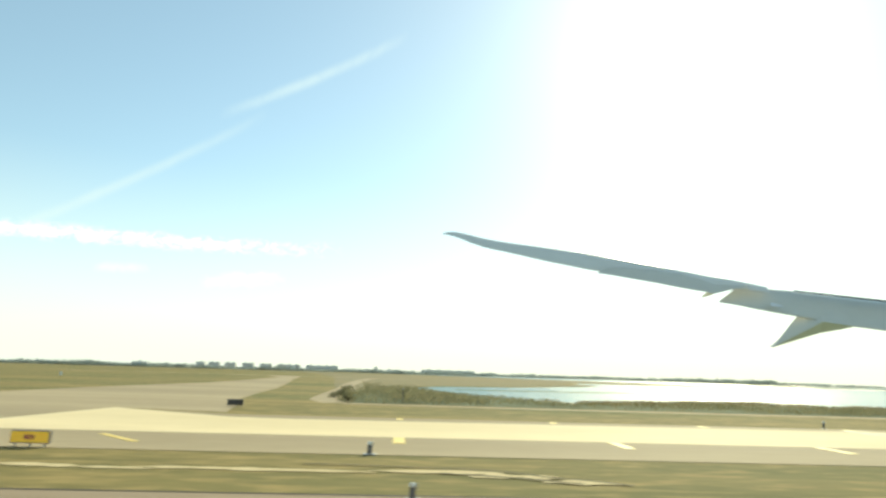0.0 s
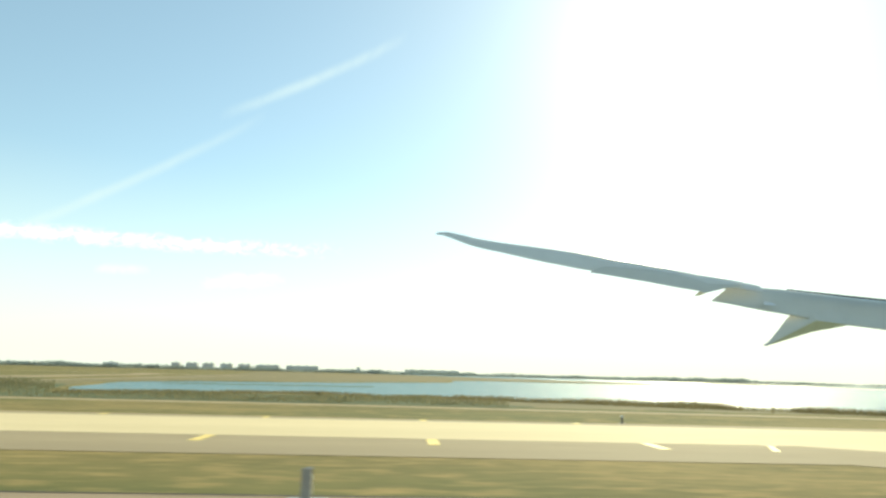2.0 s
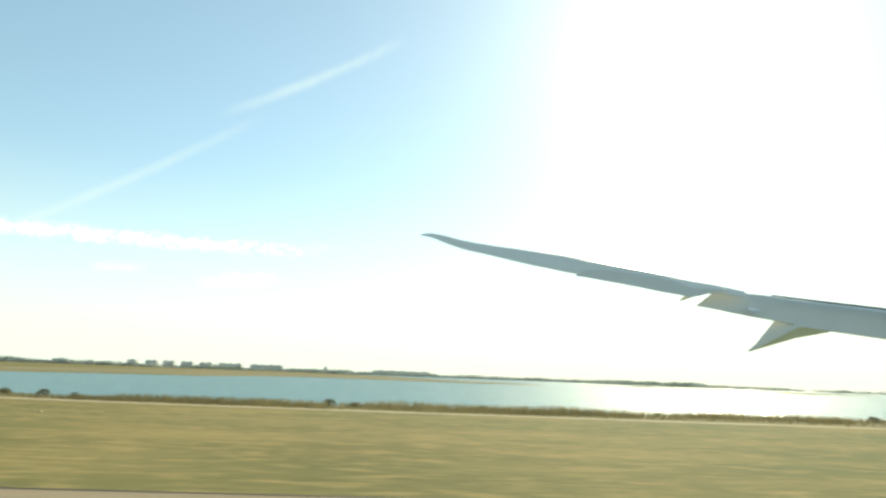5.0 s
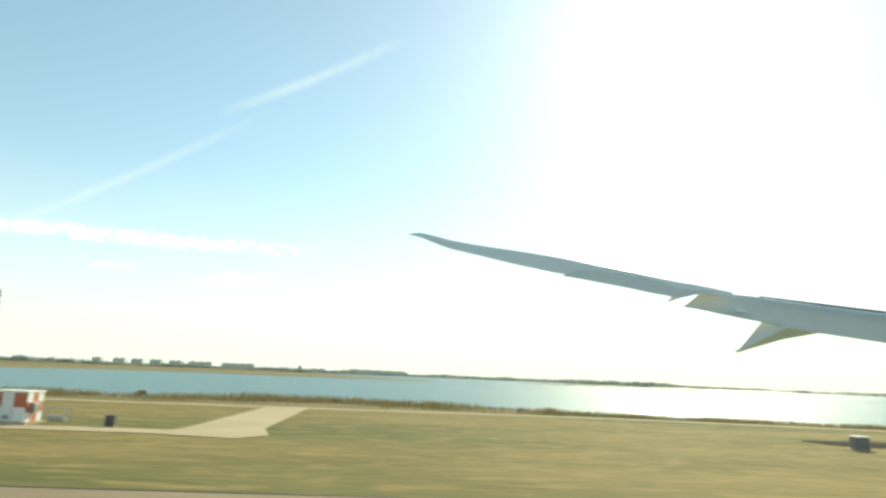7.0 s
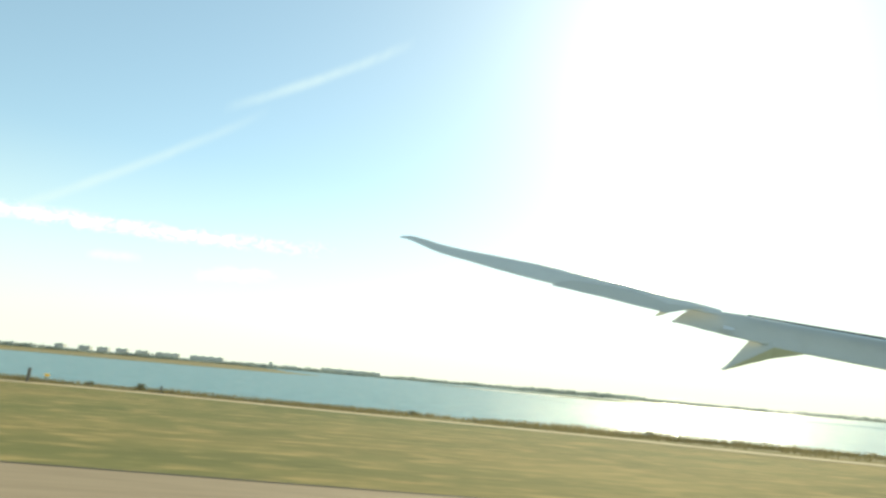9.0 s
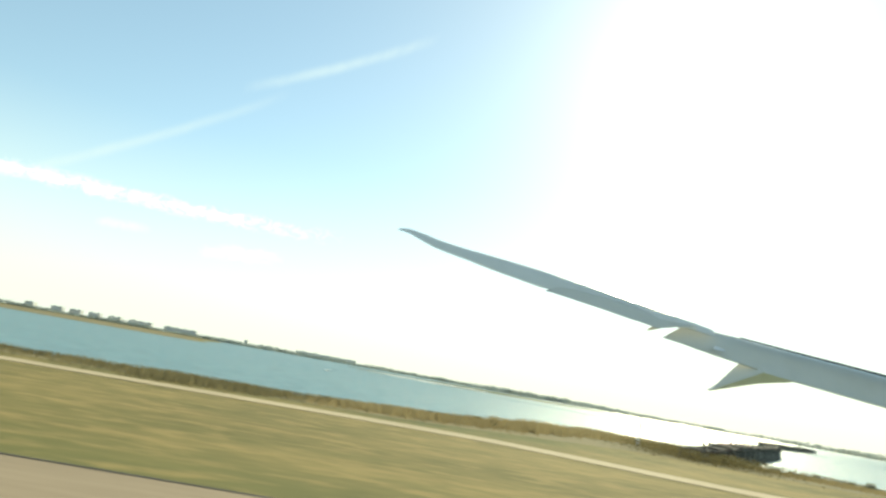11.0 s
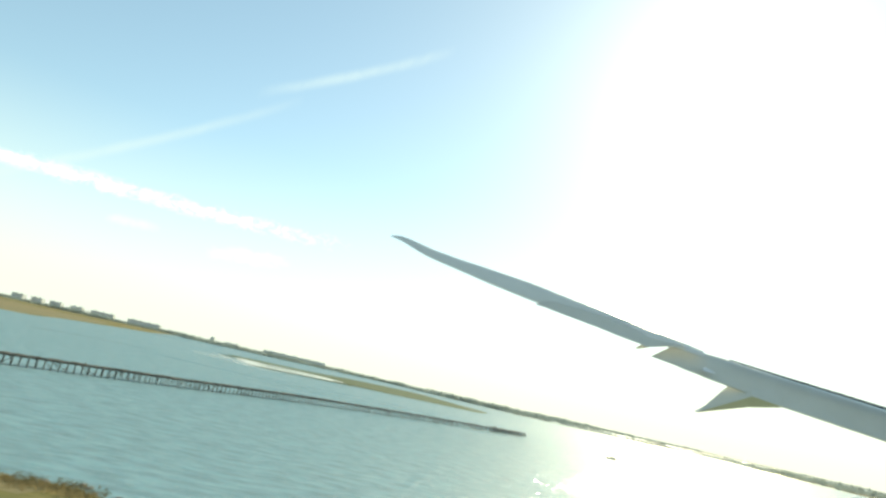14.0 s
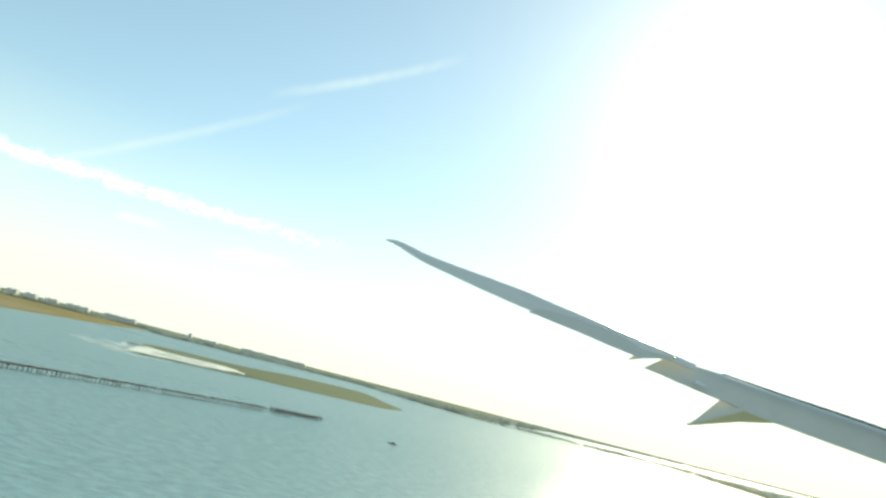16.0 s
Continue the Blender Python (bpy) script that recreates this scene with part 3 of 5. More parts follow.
setting("service_road_spur", ribbon(smooth_line([(-5.9, 60.4), (-7.6, 66), (-8.3, 80), (-9.4, 115), (-11.3, 150), (-13, 234), (-12, 285)], 4.0), lambda x: 2.4 + 0.12 * max(0.0, -6 - x), 0.02), SHOULDER, "worn tan spur of the service road along the marsh", "road")
setting("perimeter_road", ribbon([(-160, 306), (-90, 301), (-26, 290), (4, 300)], 5.0, 0.022), GRAVEL, "pale perimeter road across the far grass", "road")
setting("taxiway_shoulder", sheet([(-20, 23.6), (72, 23.4), (74.5, 21.8), (77, 19.5), (79.5, 17), (80.5, 16), (80.6, 12), (113, 12), (114, 16.01), (111, 17), (109, 18.4), (107.8, 20.4), (107.4, 24.5),
                                   (108, 30), (108.3, 41.5), (100, 42.2), (-10, 42.2), (-20, 46)], 0.016), SHOULDER, "tan asphalt taxiway shoulder", "taxiway")
setting("taxiway", sheet([(-19, 29.8), (74, 29.8), (77, 27.9), (80.3, 26.1), (82.4, 24.6), (83.9, 23.3), (85.0, 22.3), (85.7, 21.4), (86.4, 20.4), (86.9, 19.5), (87.3, 18.6), (87.6, 17.4), (87.8, 16.0), (87.8, 12), (102.2, 12), (102, 16.02), (100.8, 17.6), (100.1, 19.6), (99.8, 26), (100, 39.4),
                          (60, 40.6), (20, 40.2), (-6, 39.4), (-10, 40.0), (-19, 46), (-19.6, 40), (-20, 33)], 0.022), CONCRETE, "pale cream concrete taxiway with a link to the runway", "taxiway")
ROAD = smooth_line([(-5.0, 59.6), (0, 59.2), (15, 58.3), (46, 58), (65, 56.8), (103, 54), (129, 51.5), (186, 51.5), (225, 53.8), (246, 51.3), (262, 50), (278, 46.5), (293, 43.5),
                    (306, 39), (318, 37.2), (332, 37.4), (345, 38.2), (356, 38.2), (367, 34), (380, 32.3), (394, 32.2), (404, 31.2), (412, 31.2), (422, 31.8), (436, 31), (450, 27)], 3.0)
setting("service_road", ribbon(ROAD, lambda x: 1.8 + 0.9 * min(1.0, max(0.0, (x - 320) / 40)), 0.024), GRAVEL, "pale gravel service road along the shore", "road")
setting("glideslope_path", sheet([(186.6, 28.9), (192, 28.6), (200, 28.9), (204, 27.9), (205.1, 29.6), (204.3, 33), (203.9, 52.4), (200.7, 52.2), (200.8, 33), (200.6, 30.7), (192, 30.7), (186.6, 30.5)], 0.026), GRAVEL, "pale concrete path with a branch to the service road", "path")
setting("meadow_path", sheet([(243.4, 35.9), (248.3, 35.7), (250.6, 35.9), (250.7, 36.9), (251.4, 51.0), (248.9, 50.6), (248.4, 36.8), (243.4, 36.5)], 0.026), GRAVEL, "pale concrete path with a branch to the service road", "path")
setting("drain_strip", sheet(smooth_line([(234.3, 38.0), (238.4, 38.4), (242.6, 38.3), (243.4, 36.3), (239.2, 34.9), (235.4, 34.8), (234.3, 38.0)], 1.0, 0.3)[:-1], 0.034), DARKPATH, "dark wet asphalt strip beside an equipment shelter", "path")
DIRT = smooth_line([(402, 45.2), (410, 43.9), (416, 42.9), (421, 41.2), (428, 38.6), (434, 36.9), (442, 35.4)], 2.0, 0.2)
setting("dirt_track", ribbon(DIRT, 0.9, 0.028), TRACK_EARTH, "bare sandy track on top of the shore bank", "path")
for k, (x0, x1, y, w) in enumerate([(-16, -6.8, 19.5, 0.7), (-7.5, -0.6, 19.55, 0.7), (-0.6, 3.1, 19.8, 0.9), (2.0, 4.6, 19.1, 1.0), (3.9, 6.1, 18.35, 0.8)]):
    pts = smooth_line([(x0, y), ((x0 + x1) / 2, y + 0.15), (x1, y - 0.1)], 0.15, 0.6, k)
    setting("bare_earth", ribbon(pts, lambda x: w * (max(0.02, 1 - ((2 * x - x0 - x1) / (x1 - x0)) ** 2) ** 0.5 * (0.75 + 0.9 * noise.noise((x * 1.3, k, 1)))), 0.018 + 0.002 * k), EARTH, "pale bare strip worn through the grass", "path")
for k, pts in enumerate([[(-3.0, 20.9), (0.2, 20.75), (2.2, 20.5), (3.6, 19.9), (4.5, 19.2), (5.6, 18.75), (6.4, 18.1)], [(1.2, 19.6), (2.8, 19.15), (4.0, 18.6), (5.0, 18.2)]]):
    setting("wheel_rut", ribbon(smooth_line(pts, 0.2, 0.25, k), lambda x: 0.12 + 0.12 * abs(noise.noise((x * 1.7, k, 3))), 0.034), MUD, "dark wheel rut in the bare earth", "path")

# markings on the taxiway
for k in range(0, 8):
    x = 9.55 * k
    setting("edge_marking", sheet([(x - 0.25, 27.3), (x + 0.25, 27.3), (x + 0.25, 29.78), (x - 0.25, 29.78)], 0.030), YELLOW, "short yellow shoulder stripe on the taxiway edge", "marking")
    setting("edge_marking", sheet([(x - 0.2, 40.7), (x + 0.2, 40.7), (x + 0.2, 42.0), (x - 0.2, 42.0)], 0.030), YELLOW, "short yellow shoulder stripe on the taxiway edge", "marking")
setting("edge_marking", ribbon([(-12.2, 28.5), (-9.8, 25.9)], 0.3, 0.03), YELLOW, "slanting yellow stripe where the taxiways meet", "marking")
setting("hold_stripe", ribbon([(27.6, 27.3), (28.3, 41.2)], 0.32, 0.034), FADED_YELLOW, "faded yellow stripe across the taxiway", "marking")
setting("hold_stripe", ribbon([(28.4, 27.3), (29.1, 41.2)], 0.32, 0.034), FADED_YELLOW, "faded yellow stripe across the taxiway", "marking")
for dx, w, mt in ((-0.23, 0.035, TRACK_EARTH), (-0.12, 0.13, YELLOW), (0.12, 0.13, YELLOW), (0.23, 0.035, TRACK_EARTH)):
    setting("centre_line", ribbon([(94.0 + dx, 14.0), (94.0 + dx, 32.5)], w, 0.036), mt, "thin line of the double taxiway centre line", "marking")
for k in range(18):
    x = 85.7 + k * 0.82
    setting("hold_dash", sheet([(x, 22.85), (x + 0.4, 22.83), (x + 0.4, 22.98), (x, 22.98)], 0.036), BLACKMARK, "short dark dash of a runway holding line", "marking")
NOSE = smooth_line([(83.3, 23.8), (83.9, 23.3), (85.0, 22.25), (86.3, 20.5), (87.1, 18.9), (87.5, 17.6), (87.75, 16.1), (87.75, 13)], 0.4)
for dx, w, mt in ((0.0, 0.03, DARKPATH), (0.07, 0.08, YELLOW), (0.14, 0.03, DARKPATH), (0.21, 0.08, YELLOW), (0.28, 0.03, DARKPATH)):
    setting("edge_line", ribbon([(x + dx, y) for x, y in NOSE], w, 0.034), mt, "thin line of the double yellow taxiway edge", "marking")
for dx in (-0.25, -0.6):
    setting("edge_line", ribbon(smooth_line([(100.0 + dx, 38), (99.8 + dx, 26), (100.1 + dx, 19.8), (100.8 + dx, 17.7), (101.8 + dx, 16.1)], 1.0), 0.06, 0.034), FADED_YELLOW, "faded yellow taxiway edge line", "marking")
for x0, x1, y0, y1, w, mt in [(99.9, 103.2, 29.4, 29.7, 0.16, YELLOW), (99.9, 103.6, 22.9, 22.4, 0.3, WHITE), (100.1, 103.4, 20.5, 20.1, 0.16, YELLOW), (101, 104.6, 17.2, 17.4, 0.14, YELLOW),
                              (80.9, 83.6, 22.5, 23.4, 0.2, YELLOW), (82.5, 85.0, 20.5, 22.0, 0.14, YELLOW), (84.2, 87, 17.8, 18.7, 0.14, YELLOW), (84.4, 87.6, 15.0, 15.4, 0.14, YELLOW), (71.5, 72.6, 27.2, 29.7, 0.3, YELLOW), (75.5, 76.9, 25.6, 27.6, 0.2, YELLOW)]:
    setting("shoulder_line", ribbon([(x0, y0), (x1, y1)], w, 0.034), mt, "painted line on the taxiway shoulder", "marking")
# red ground signs in white letters, to be read from the bay side
for x0, x1 in ((89.75, 93.3), (94.75, 98.2)):
    sign = setting("red_ground_sign", sheet([(x0, 23.35), (x1, 23.35), (x1, 24.75), (x0, 24.75)], 0.034), REDMARK, "faded red painted ground sign with white lettering", "marking")
    lettering("13R-31L", 1.08, WHITE, sign, pose((x0 + x1) / 2, 24.05, 0.040, 0, 0, 180), depth=0.001)

# ---- signs and lights beside the runway ----
def guidance_sign(x, y, width, faces, label, turn=0.0):
    """A low framed sign on short legs. faces: (share of the width, face material, text, letter material)."""
    ob = thing("taxiway_sign", (x, y, 0.0), label, "sign", turn=turn)
    h, low, d = 0.42, 0.13, 0.16
    part("sign_box", one_box((0, 0, low + h / 2), (width, d, h), 0.015), DARKSTEEL, ob, "dark metal sign housing")
    at = -width / 2
    for share, face, text, ink in faces:
        w = width * share
        part("sign_face", one_box((at + w / 2, -d / 2 - 0.004, low + h / 2), (w - 0.04, 0.012, h - 0.06), 0.003), face, ob)
        if text == "bars":
            for cx, bw, bh in (((0.40, 0.10, 0.36), (0.49, 0.05, 0.44), (0.58, 0.09, 0.34)) if share == 1.0 else ((0.2, 0.08, 0.2), (0.4, 0.1, 0.3), (0.62, 0.1, 0.3), (0.82, 0.08, 0.2))):
                part("lettering_bar", one_box((at + w * cx, -d / 2 - 0.013, low + h / 2), (w * bw, 0.008, h * bh)), ink, ob, "illegible faded lettering")
        elif text:
            lettering(text, h * 0.72, ink, ob, pose(at + w / 2, -d / 2 - 0.014, low + h / 2, 90, 0, 0))
        at += w
    for k in range(3):
        part("leg", one_rod((-width * 0.38 + k * width * 0.38, 0, 0), (-width * 0.38 + k * width * 0.38, 0, low), 0.03), STEEL, ob)
    part("base_slab", one_box((0, 0, 0.012), (width * 1.02, 0.3, 0.024), 0.005), SHOULDER, ob, "thin dull base slab")
    return ob


guidance_sign(-12.45, 23.7, 1.28, [(1.0, SIGN_YELLOW, "bars", ORANGE)], "yellow taxiway sign with faded lettering on short legs in the grass")
guidance_sign(-12.2, 50.3, 1.15, [(1.0, SIGN_BLACK, "", SIGN_BLACK)], "dark back of a taxiway sign on bare asphalt")
guidance_sign(76.0, 22.75, 1.5, [(0.62, SIGN_YELLOW, "\u2190KC", SIGN_BLACK), (0.38, SIGN_DULL, "KE", SIGN_OCHRE)], "yellow and black taxiway sign at the edge of the runway link")
guidance_sign(107.7, 22.3, 1.5, [(0.6, SIGN_YELLOW, "bars", TIMBER), (0.4, SIGN_DULL, "KE", SIGN_OCHRE)], "yellow and black taxiway sign beside the asphalt curve")


def edge_light(x, y, label="grey metal edge light with a white lamp head", tall=1.0):
    ob = thing("edge_light", (x, y, 0.0), label, "runway light", "edge lights")
    part("base_plate", one_box((0, 0, 0.03), (0.5, 0.4, 0.06), 0.02), FRAME_GREY, ob, "pale concrete pad")
    part("body", one_rod((0, 0, 0.06), (0, 0, 0.40), 0.10, 0.085, 12), DARKSTEEL, ob)
    ob.scale = (tall, tall, tall)
    bm = bmesh.new()
    bmesh.ops.create_uvsphere(bm, u_segments=10, v_segments=6, radius=0.09, matrix=Matrix.Translation((0, 0, 0.45)))
    part("lamp_head", bm, PAINT_WHITE, ob, "white glass lamp head")
    part("bracket", one_box((0.12, 0, 0.42), (0.05, 0.05, 0.2), 0.01), STEEL, ob)
    return ob


edge_light(-1.0, 23.6, tall=0.85)
edge_light(0.35, 15.5, "grey edge light with a white lamp head by the runway seam", 0.75)
edge_light(70.9, 15.6, "small white-topped edge light by the runway seam", 0.6)


def equipment_box(x, y, w, d, h, label, mat=DARKSTEEL, name="equipment_box"):
    ob = thing(name, (x, y, 0.0), label, "equipment box")
    part("plinth", one_box((0, 0, 0.03), (w * 1.1, d * 1.1, 0.06), 0.01), SHOULDER, ob, "pale concrete plinth")
    part("housing", one_box((0, 0, 0.06 + h / 2), (w, d, h), 0.02), mat, ob)
    part("lid", one_box((0, 0, 0.06 + h + 0.02), (w * 1.08, d * 1.08, 0.04), 0.01), mat, ob, "metal lid")
    part("door_panel", one_box((0, -d / 2 - 0.008, 0.06 + h * 0.5), (w * 0.7, 0.016, h * 0.75), 0.004), mat, ob)
    return ob


equipment_box(81.5, 23.0, 0.24, 0.22, 0.08, "small grey-brown light box on the taxiway edge", FRAME_GREY)
equipment_box(101.9, 22.85, 0.24, 0.22, 0.08, "small grey-brown light box on the taxiway edge", FRAME_GREY)
equipment_box(197.7, 31.3, 0.40, 0.36, 0.42, "small dark cabinet with a light lid in the grass")


def marker_post(x, y, h, label):
    ob = thing("marker_post", (x, y, 0.0), label, "post", "marker posts")
    part("post", one_rod((0, 0, 0), (0, 0, h), 0.07, 0.06, 10), DARKSTEEL, ob)
    part("cap", one_rod((0, 0, h), (0, 0, h + 0.12), 0.09, 0.05, 10), PAINT_WHITE, ob, "white cap")
    part("foot", one_box((0, 0, 0.02), (0.3, 0.3, 0.04), 0.01), FRAME_GREY, ob)
    return ob


marker_post(28.0, 42.8, 0.36, "short dark marker post on the far taxiway edge")
marker_post(70.1, 42.4, 0.42, "short dark marker post on the far taxiway edge")

# distance board with a white figure
ob = thing("distance_board", (53.9, 15.3, 0.0), "upright black distance board with a white figure 3", "sign", turn=0)
part("board", one_box((0, 0, 0.38), (0.18, 0.42, 0.68), 0.02), SIGN_BLACK, ob)
part("frame_edge", one_box((0, -0.22, 0.38), (0.2, 0.02, 0.72), 0.005), FRAME_GREY, ob, "light metal edge strip")
lettering("3", 0.6, WHITE, ob, pose(0.096, 0, 0.38, 90, 0, 90))
lettering("3", 0.6, WHITE, ob, pose(-0.096, 0, 0.38, 90, 0, -90))
part("base_slab", one_box((0, 0, 0.02), (0.9, 0.8, 0.04), 0.01), FRAME_GREY, ob)

# windsock
ob = thing("windsock", (117.0, 21.7, 0.0), "limp red windsock on a thin dark pole in the grass", "windsock")
part("pole", one_rod((0, 0, 0), (0, 0, 1.12), 0.025, 0.018, 8), DARKSTEEL, ob)
part("ring", one_rod((0.03, 0, 1.06), (0.09, 0, 1.05), 0.13, 0.13, 14), STEEL, ob)
bm = bmesh.new()
rings = []
for k in range(7):
    u = k / 6
    c = Vector((0.08 + 0.34 * u ** 0.8, 0, 1.06 - 0.50 * u ** 1.5))
    r = 0.125 - 0.05 * u
    d = Vector((0.34, 0, -0.75 * u ** 0.5)).normalized()
    s = Vector((-d.z, 0, d.x))
    rings.append([bm.verts.new(c + s * math.cos(a) * r + Vector((0, 1, 0)) * math.sin(a) * r * (1 - 0.35 * u)) for a in (j / 12 * math.tau for j in range(12))])
for a, b in zip(rings, rings[1:]):
    for j in range(12):
        bm.faces.new((a[j], a[(j + 1) % 12], b[(j + 1) % 12], b[j]))
part("sock", bm, FABRIC, ob, "faded red cloth sock")
part("foot", one_box((0, 0, 0.02), (0.26, 0.26, 0.04), 0.01), GRAVEL, ob, "pale concrete foot")

for x, y, w in ((119.4, 21.3, 0.36), (122.2, 39.8, 0.3)):
    ob = thing("junction_cover", (x, y, 0.0), "dull tan cover slab lying in the grass", "cover slab", "cover slabs")
    part("slab", one_box((0, 0, 0.03), (w, w * 0.8, 0.06), 0.015), EARTH, ob)
    part("lid", one_box((0, 0, 0.066), (w * 0.6, w * 0.5, 0.012), 0.004), EARTH, ob)

ob = thing("yellow_marker", (116.9, 15.55, 0.0), "small yellow cone marker beside the runway seam", "marker")
# the cone takes on the sign faces' added glow, with no lamp in it
part("cone", one_rod((0, 0, 0.02), (0.02, 0, 0.34), 0.08, 0.03, 10), SIGN_YELLOW, ob)
part("foot", one_box((0, 0, 0.012), (0.2, 0.2, 0.024), 0.006), SIGN_BLACK, ob)

# ---- glide slope station ----
TOWER_H = 5.78
ob = thing("antenna_mast", (191.75, 31.4, 0.0), "orange and white lattice antenna mast beside a small hut", "mast")
half0, half1 = 0.17, 0.12


def corner(k, z):
    u = z / TOWER_H
    h = half0 + (half1 - half0) * u
    return Vector((h * (1, -1, -1, 1)[k], h * (1, 1, -1, -1)[k], z))


BAYS = 14
for b in range(BAYS):
    z0, z1 = b * TOWER_H / BAYS, (b + 1) * TOWER_H / BAYS
    bm = bmesh.new()
    for k in range(4):
        rod(bm, corner(k, z0), corner(k, z1), 0.022, seg=6)
        rod(bm, corner(k, z0), corner((k + 1) % 4, z1), 0.013, seg=5)
        rod(bm, corner(k, z1), corner((k + 1) % 4, z1), 0.013, seg=5)
    part("lattice_bay", bm, FADED_ORANGE if (b // 2) % 2 == 0 else FADED_WHITE, ob)
for z in (5.55, 3.55, 1.75):
    bm = bmesh.new()
    box(bm, (-0.3, -0.1, z), (0.1, 0.6, 0.14), bevel=0.01)
    rod(bm, (-0.3, -0.36, z - 0.2), (-0.3, -0.36, z + 0.2), 0.025, seg=6)
    rod(bm, (-0.3, 0.16, z - 0.2), (-0.3, 0.16, z + 0.2), 0.025, seg=6)
    rod(bm, (-0.3, 0, z), (-0.08, 0, z), 0.025, seg=6)
    part("antenna_panel", bm, DARKSTEEL, ob, "dark antenna array")
for k in (0, 1):
    part("warning_lamp", one_rod((0.15 - 0.3 * k, 0, TOWER_H), (0.15 - 0.3 * k, 0, TOWER_H + 0.22), 0.045, 0.03, 8), FRAME_GREY, ob)
bm = bmesh.new()
rod(bm, (0.2, 0.12, 0.1), (0.12, 0.1, TOWER_H), 0.014, seg=5)
rod(bm, (0.2, -0.04, 0.1), (0.12, -0.04, TOWER_H), 0.014, seg=5)
for k in range(26):
    z = 0.3 + k * 0.215
    rod(bm, (0.2 - 0.08 * z / TOWER_H, 0.11, z), (0.2 - 0.08 * z / TOWER_H, -0.04, z), 0.009, seg=4)
part("ladder", bm, STEEL, ob)
part("footing", one_box((0, 0, 0.06), (1.1, 1.1, 0.12), 0.02), GRAVEL, ob, "concrete footing")

ob = thing("equipment_hut", (193.45, 31.4, 0.0), "small equipment hut painted in red and white squares", "hut")
HW, HD, HH_ = 1.56, 1.4, 1.26
part("floor_slab", one_box((0, 0, 0.06), (HW + 0.3, HD + 0.3, 0.12), 0.02), GRAVEL, ob, "concrete floor slab")
for side, y in (("front", -HD / 2), ("back", HD / 2)):
    for i in range(3):
        for j in range(2):
            w, h = HW / 3, HH_ / 2
            mt = ORANGE if (i + j) % 2 == 1 else PAINT_WHITE
            if side == "front" and j == 0 and i != 1:
                mt = PAINT_WHITE
            if side == "front" and j == 0 and i == 1:
                mt = PAINT_WHITE
            part("wall_panel", one_box((-HW / 2 + w * (i + 0.5), y, 0.12 + h * (j + 0.5)), (w - 0.012, 0.05, h - 0.012), 0.006), mt, ob)
for x in (-HW / 2, HW / 2):
    for i in range(3):
        for j in range(3):
            d, h = (HD - 0.05) / 3, HH_ / 3
            part("wall_panel", one_box((x, -HD / 2 + 0.025 + d * (i + 0.5), 0.12 + h * (j + 0.5)), (0.05, d - 0.012, h - 0.012), 0.006), ORANGE if (i + j) % 2 else PAINT_WHITE, ob)
part("roof", one_box((0, 0, 0.12 + HH_ + 0.04), (HW + 0.12, HD + 0.12, 0.08), 0.015), PAINT_WHITE, ob, "flat white roof")
door = part("door", one_box((0.02, -HD / 2 - 0.04, 0.12 + 0.5), (0.44, 0.04, 0.98), 0.008), PAINT_WHITE, ob, "pale steel door")
part("door_handle", one_rod((0.18, -HD / 2 - 0.085, 0.55), (0.18, -HD / 2 - 0.085, 0.66), 0.012), STEEL, door)
part("louvre", one_box((0.02, -HD / 2 - 0.066, 0.12 + 0.2), (0.3, 0.012, 0.2), 0.003), FRAME_GREY, door)
part("cooling_unit", one_box((HW / 2 + 0.13, -0.2, 0.72), (0.22, 0.42, 0.42), 0.02), FRAME_GREY, ob, "grey cooling unit on the side wall")

ob = thing("generator_frame", (195.25, 31.5, 0.0), "low pale pipe frame with a tank beside the hut", "frame")
for x in (-0.5, 0.5):
    for y in (-0.3, 0.3):
        part("post", one_rod((x, y, 0), (x, y, 0.72), 0.025), FADED_WHITE, ob)
for z in (0.36, 0.72):
    for y in (-0.3, 0.3):
        part("rail", one_rod((-0.5, y, z), (0.5, y, z), 0.018), FADED_WHITE, ob)
part("tank", one_rod((-0.35, 0, 0.28), (0.35, 0, 0.28), 0.15, seg=14), FADED_WHITE, ob, "pale steel tank")

# ---- approach light units ----
def precision_light(x, y, label):
    ob = thing("precision_light", (x, y, 0.0), label, "landing light", "precision lights")
    part("base_slab", one_box((-0.1, 0, 0.025), (1.2, 0.24, 0.05), 0.01), EARTH, ob, "pale concrete base slab")
    for dx in (-0.17, 0.17):
        part("leg", one_rod((dx, 0, 0.05), (dx, 0, 0.50), 0.022), DARKSTEEL, ob)
    part("housing", one_box((0, 0, 0.55), (0.44, 0.3, 0.09), 0.015), FADED_ORANGE, ob, "orange-sided lamp housing")
    part("cover", one_box((0, 0, 0.615), (0.46, 0.32, 0.03), 0.008), PAINT_WHITE, ob, "white sheet-metal top")
    return ob


for x, y in ((231.3, 23.1), (231.3, 20.8), (231.25, 18.3), (231.3, 16.5)):
    precision_light(x, y, "white-topped landing light unit on thin legs in the grass")

ob = thing("monitor_stand", (237.2, 26.1, 0.0), "grey equipment stand on a pale slab in the grass", "stand")
part("base_slab", one_box((0, 0, 0.03), (2.1, 0.34, 0.06), 0.01), EARTH, ob, "long pale concrete slab")
for dx in (-0.3, 0.3):
    part("post", one_rod((dx, 0, 0.06), (dx, 0, 0.98), 0.03), STEEL, ob)
part("cross_bar", one_rod((-0.42, 0, 0.66), (0.42, 0, 0.66), 0.025), STEEL, ob)
part("cabinet", one_box((0.05, 0, 0.42), (0.32, 0.16, 0.3), 0.015), FADED_WHITE, ob, "grey cabinet")
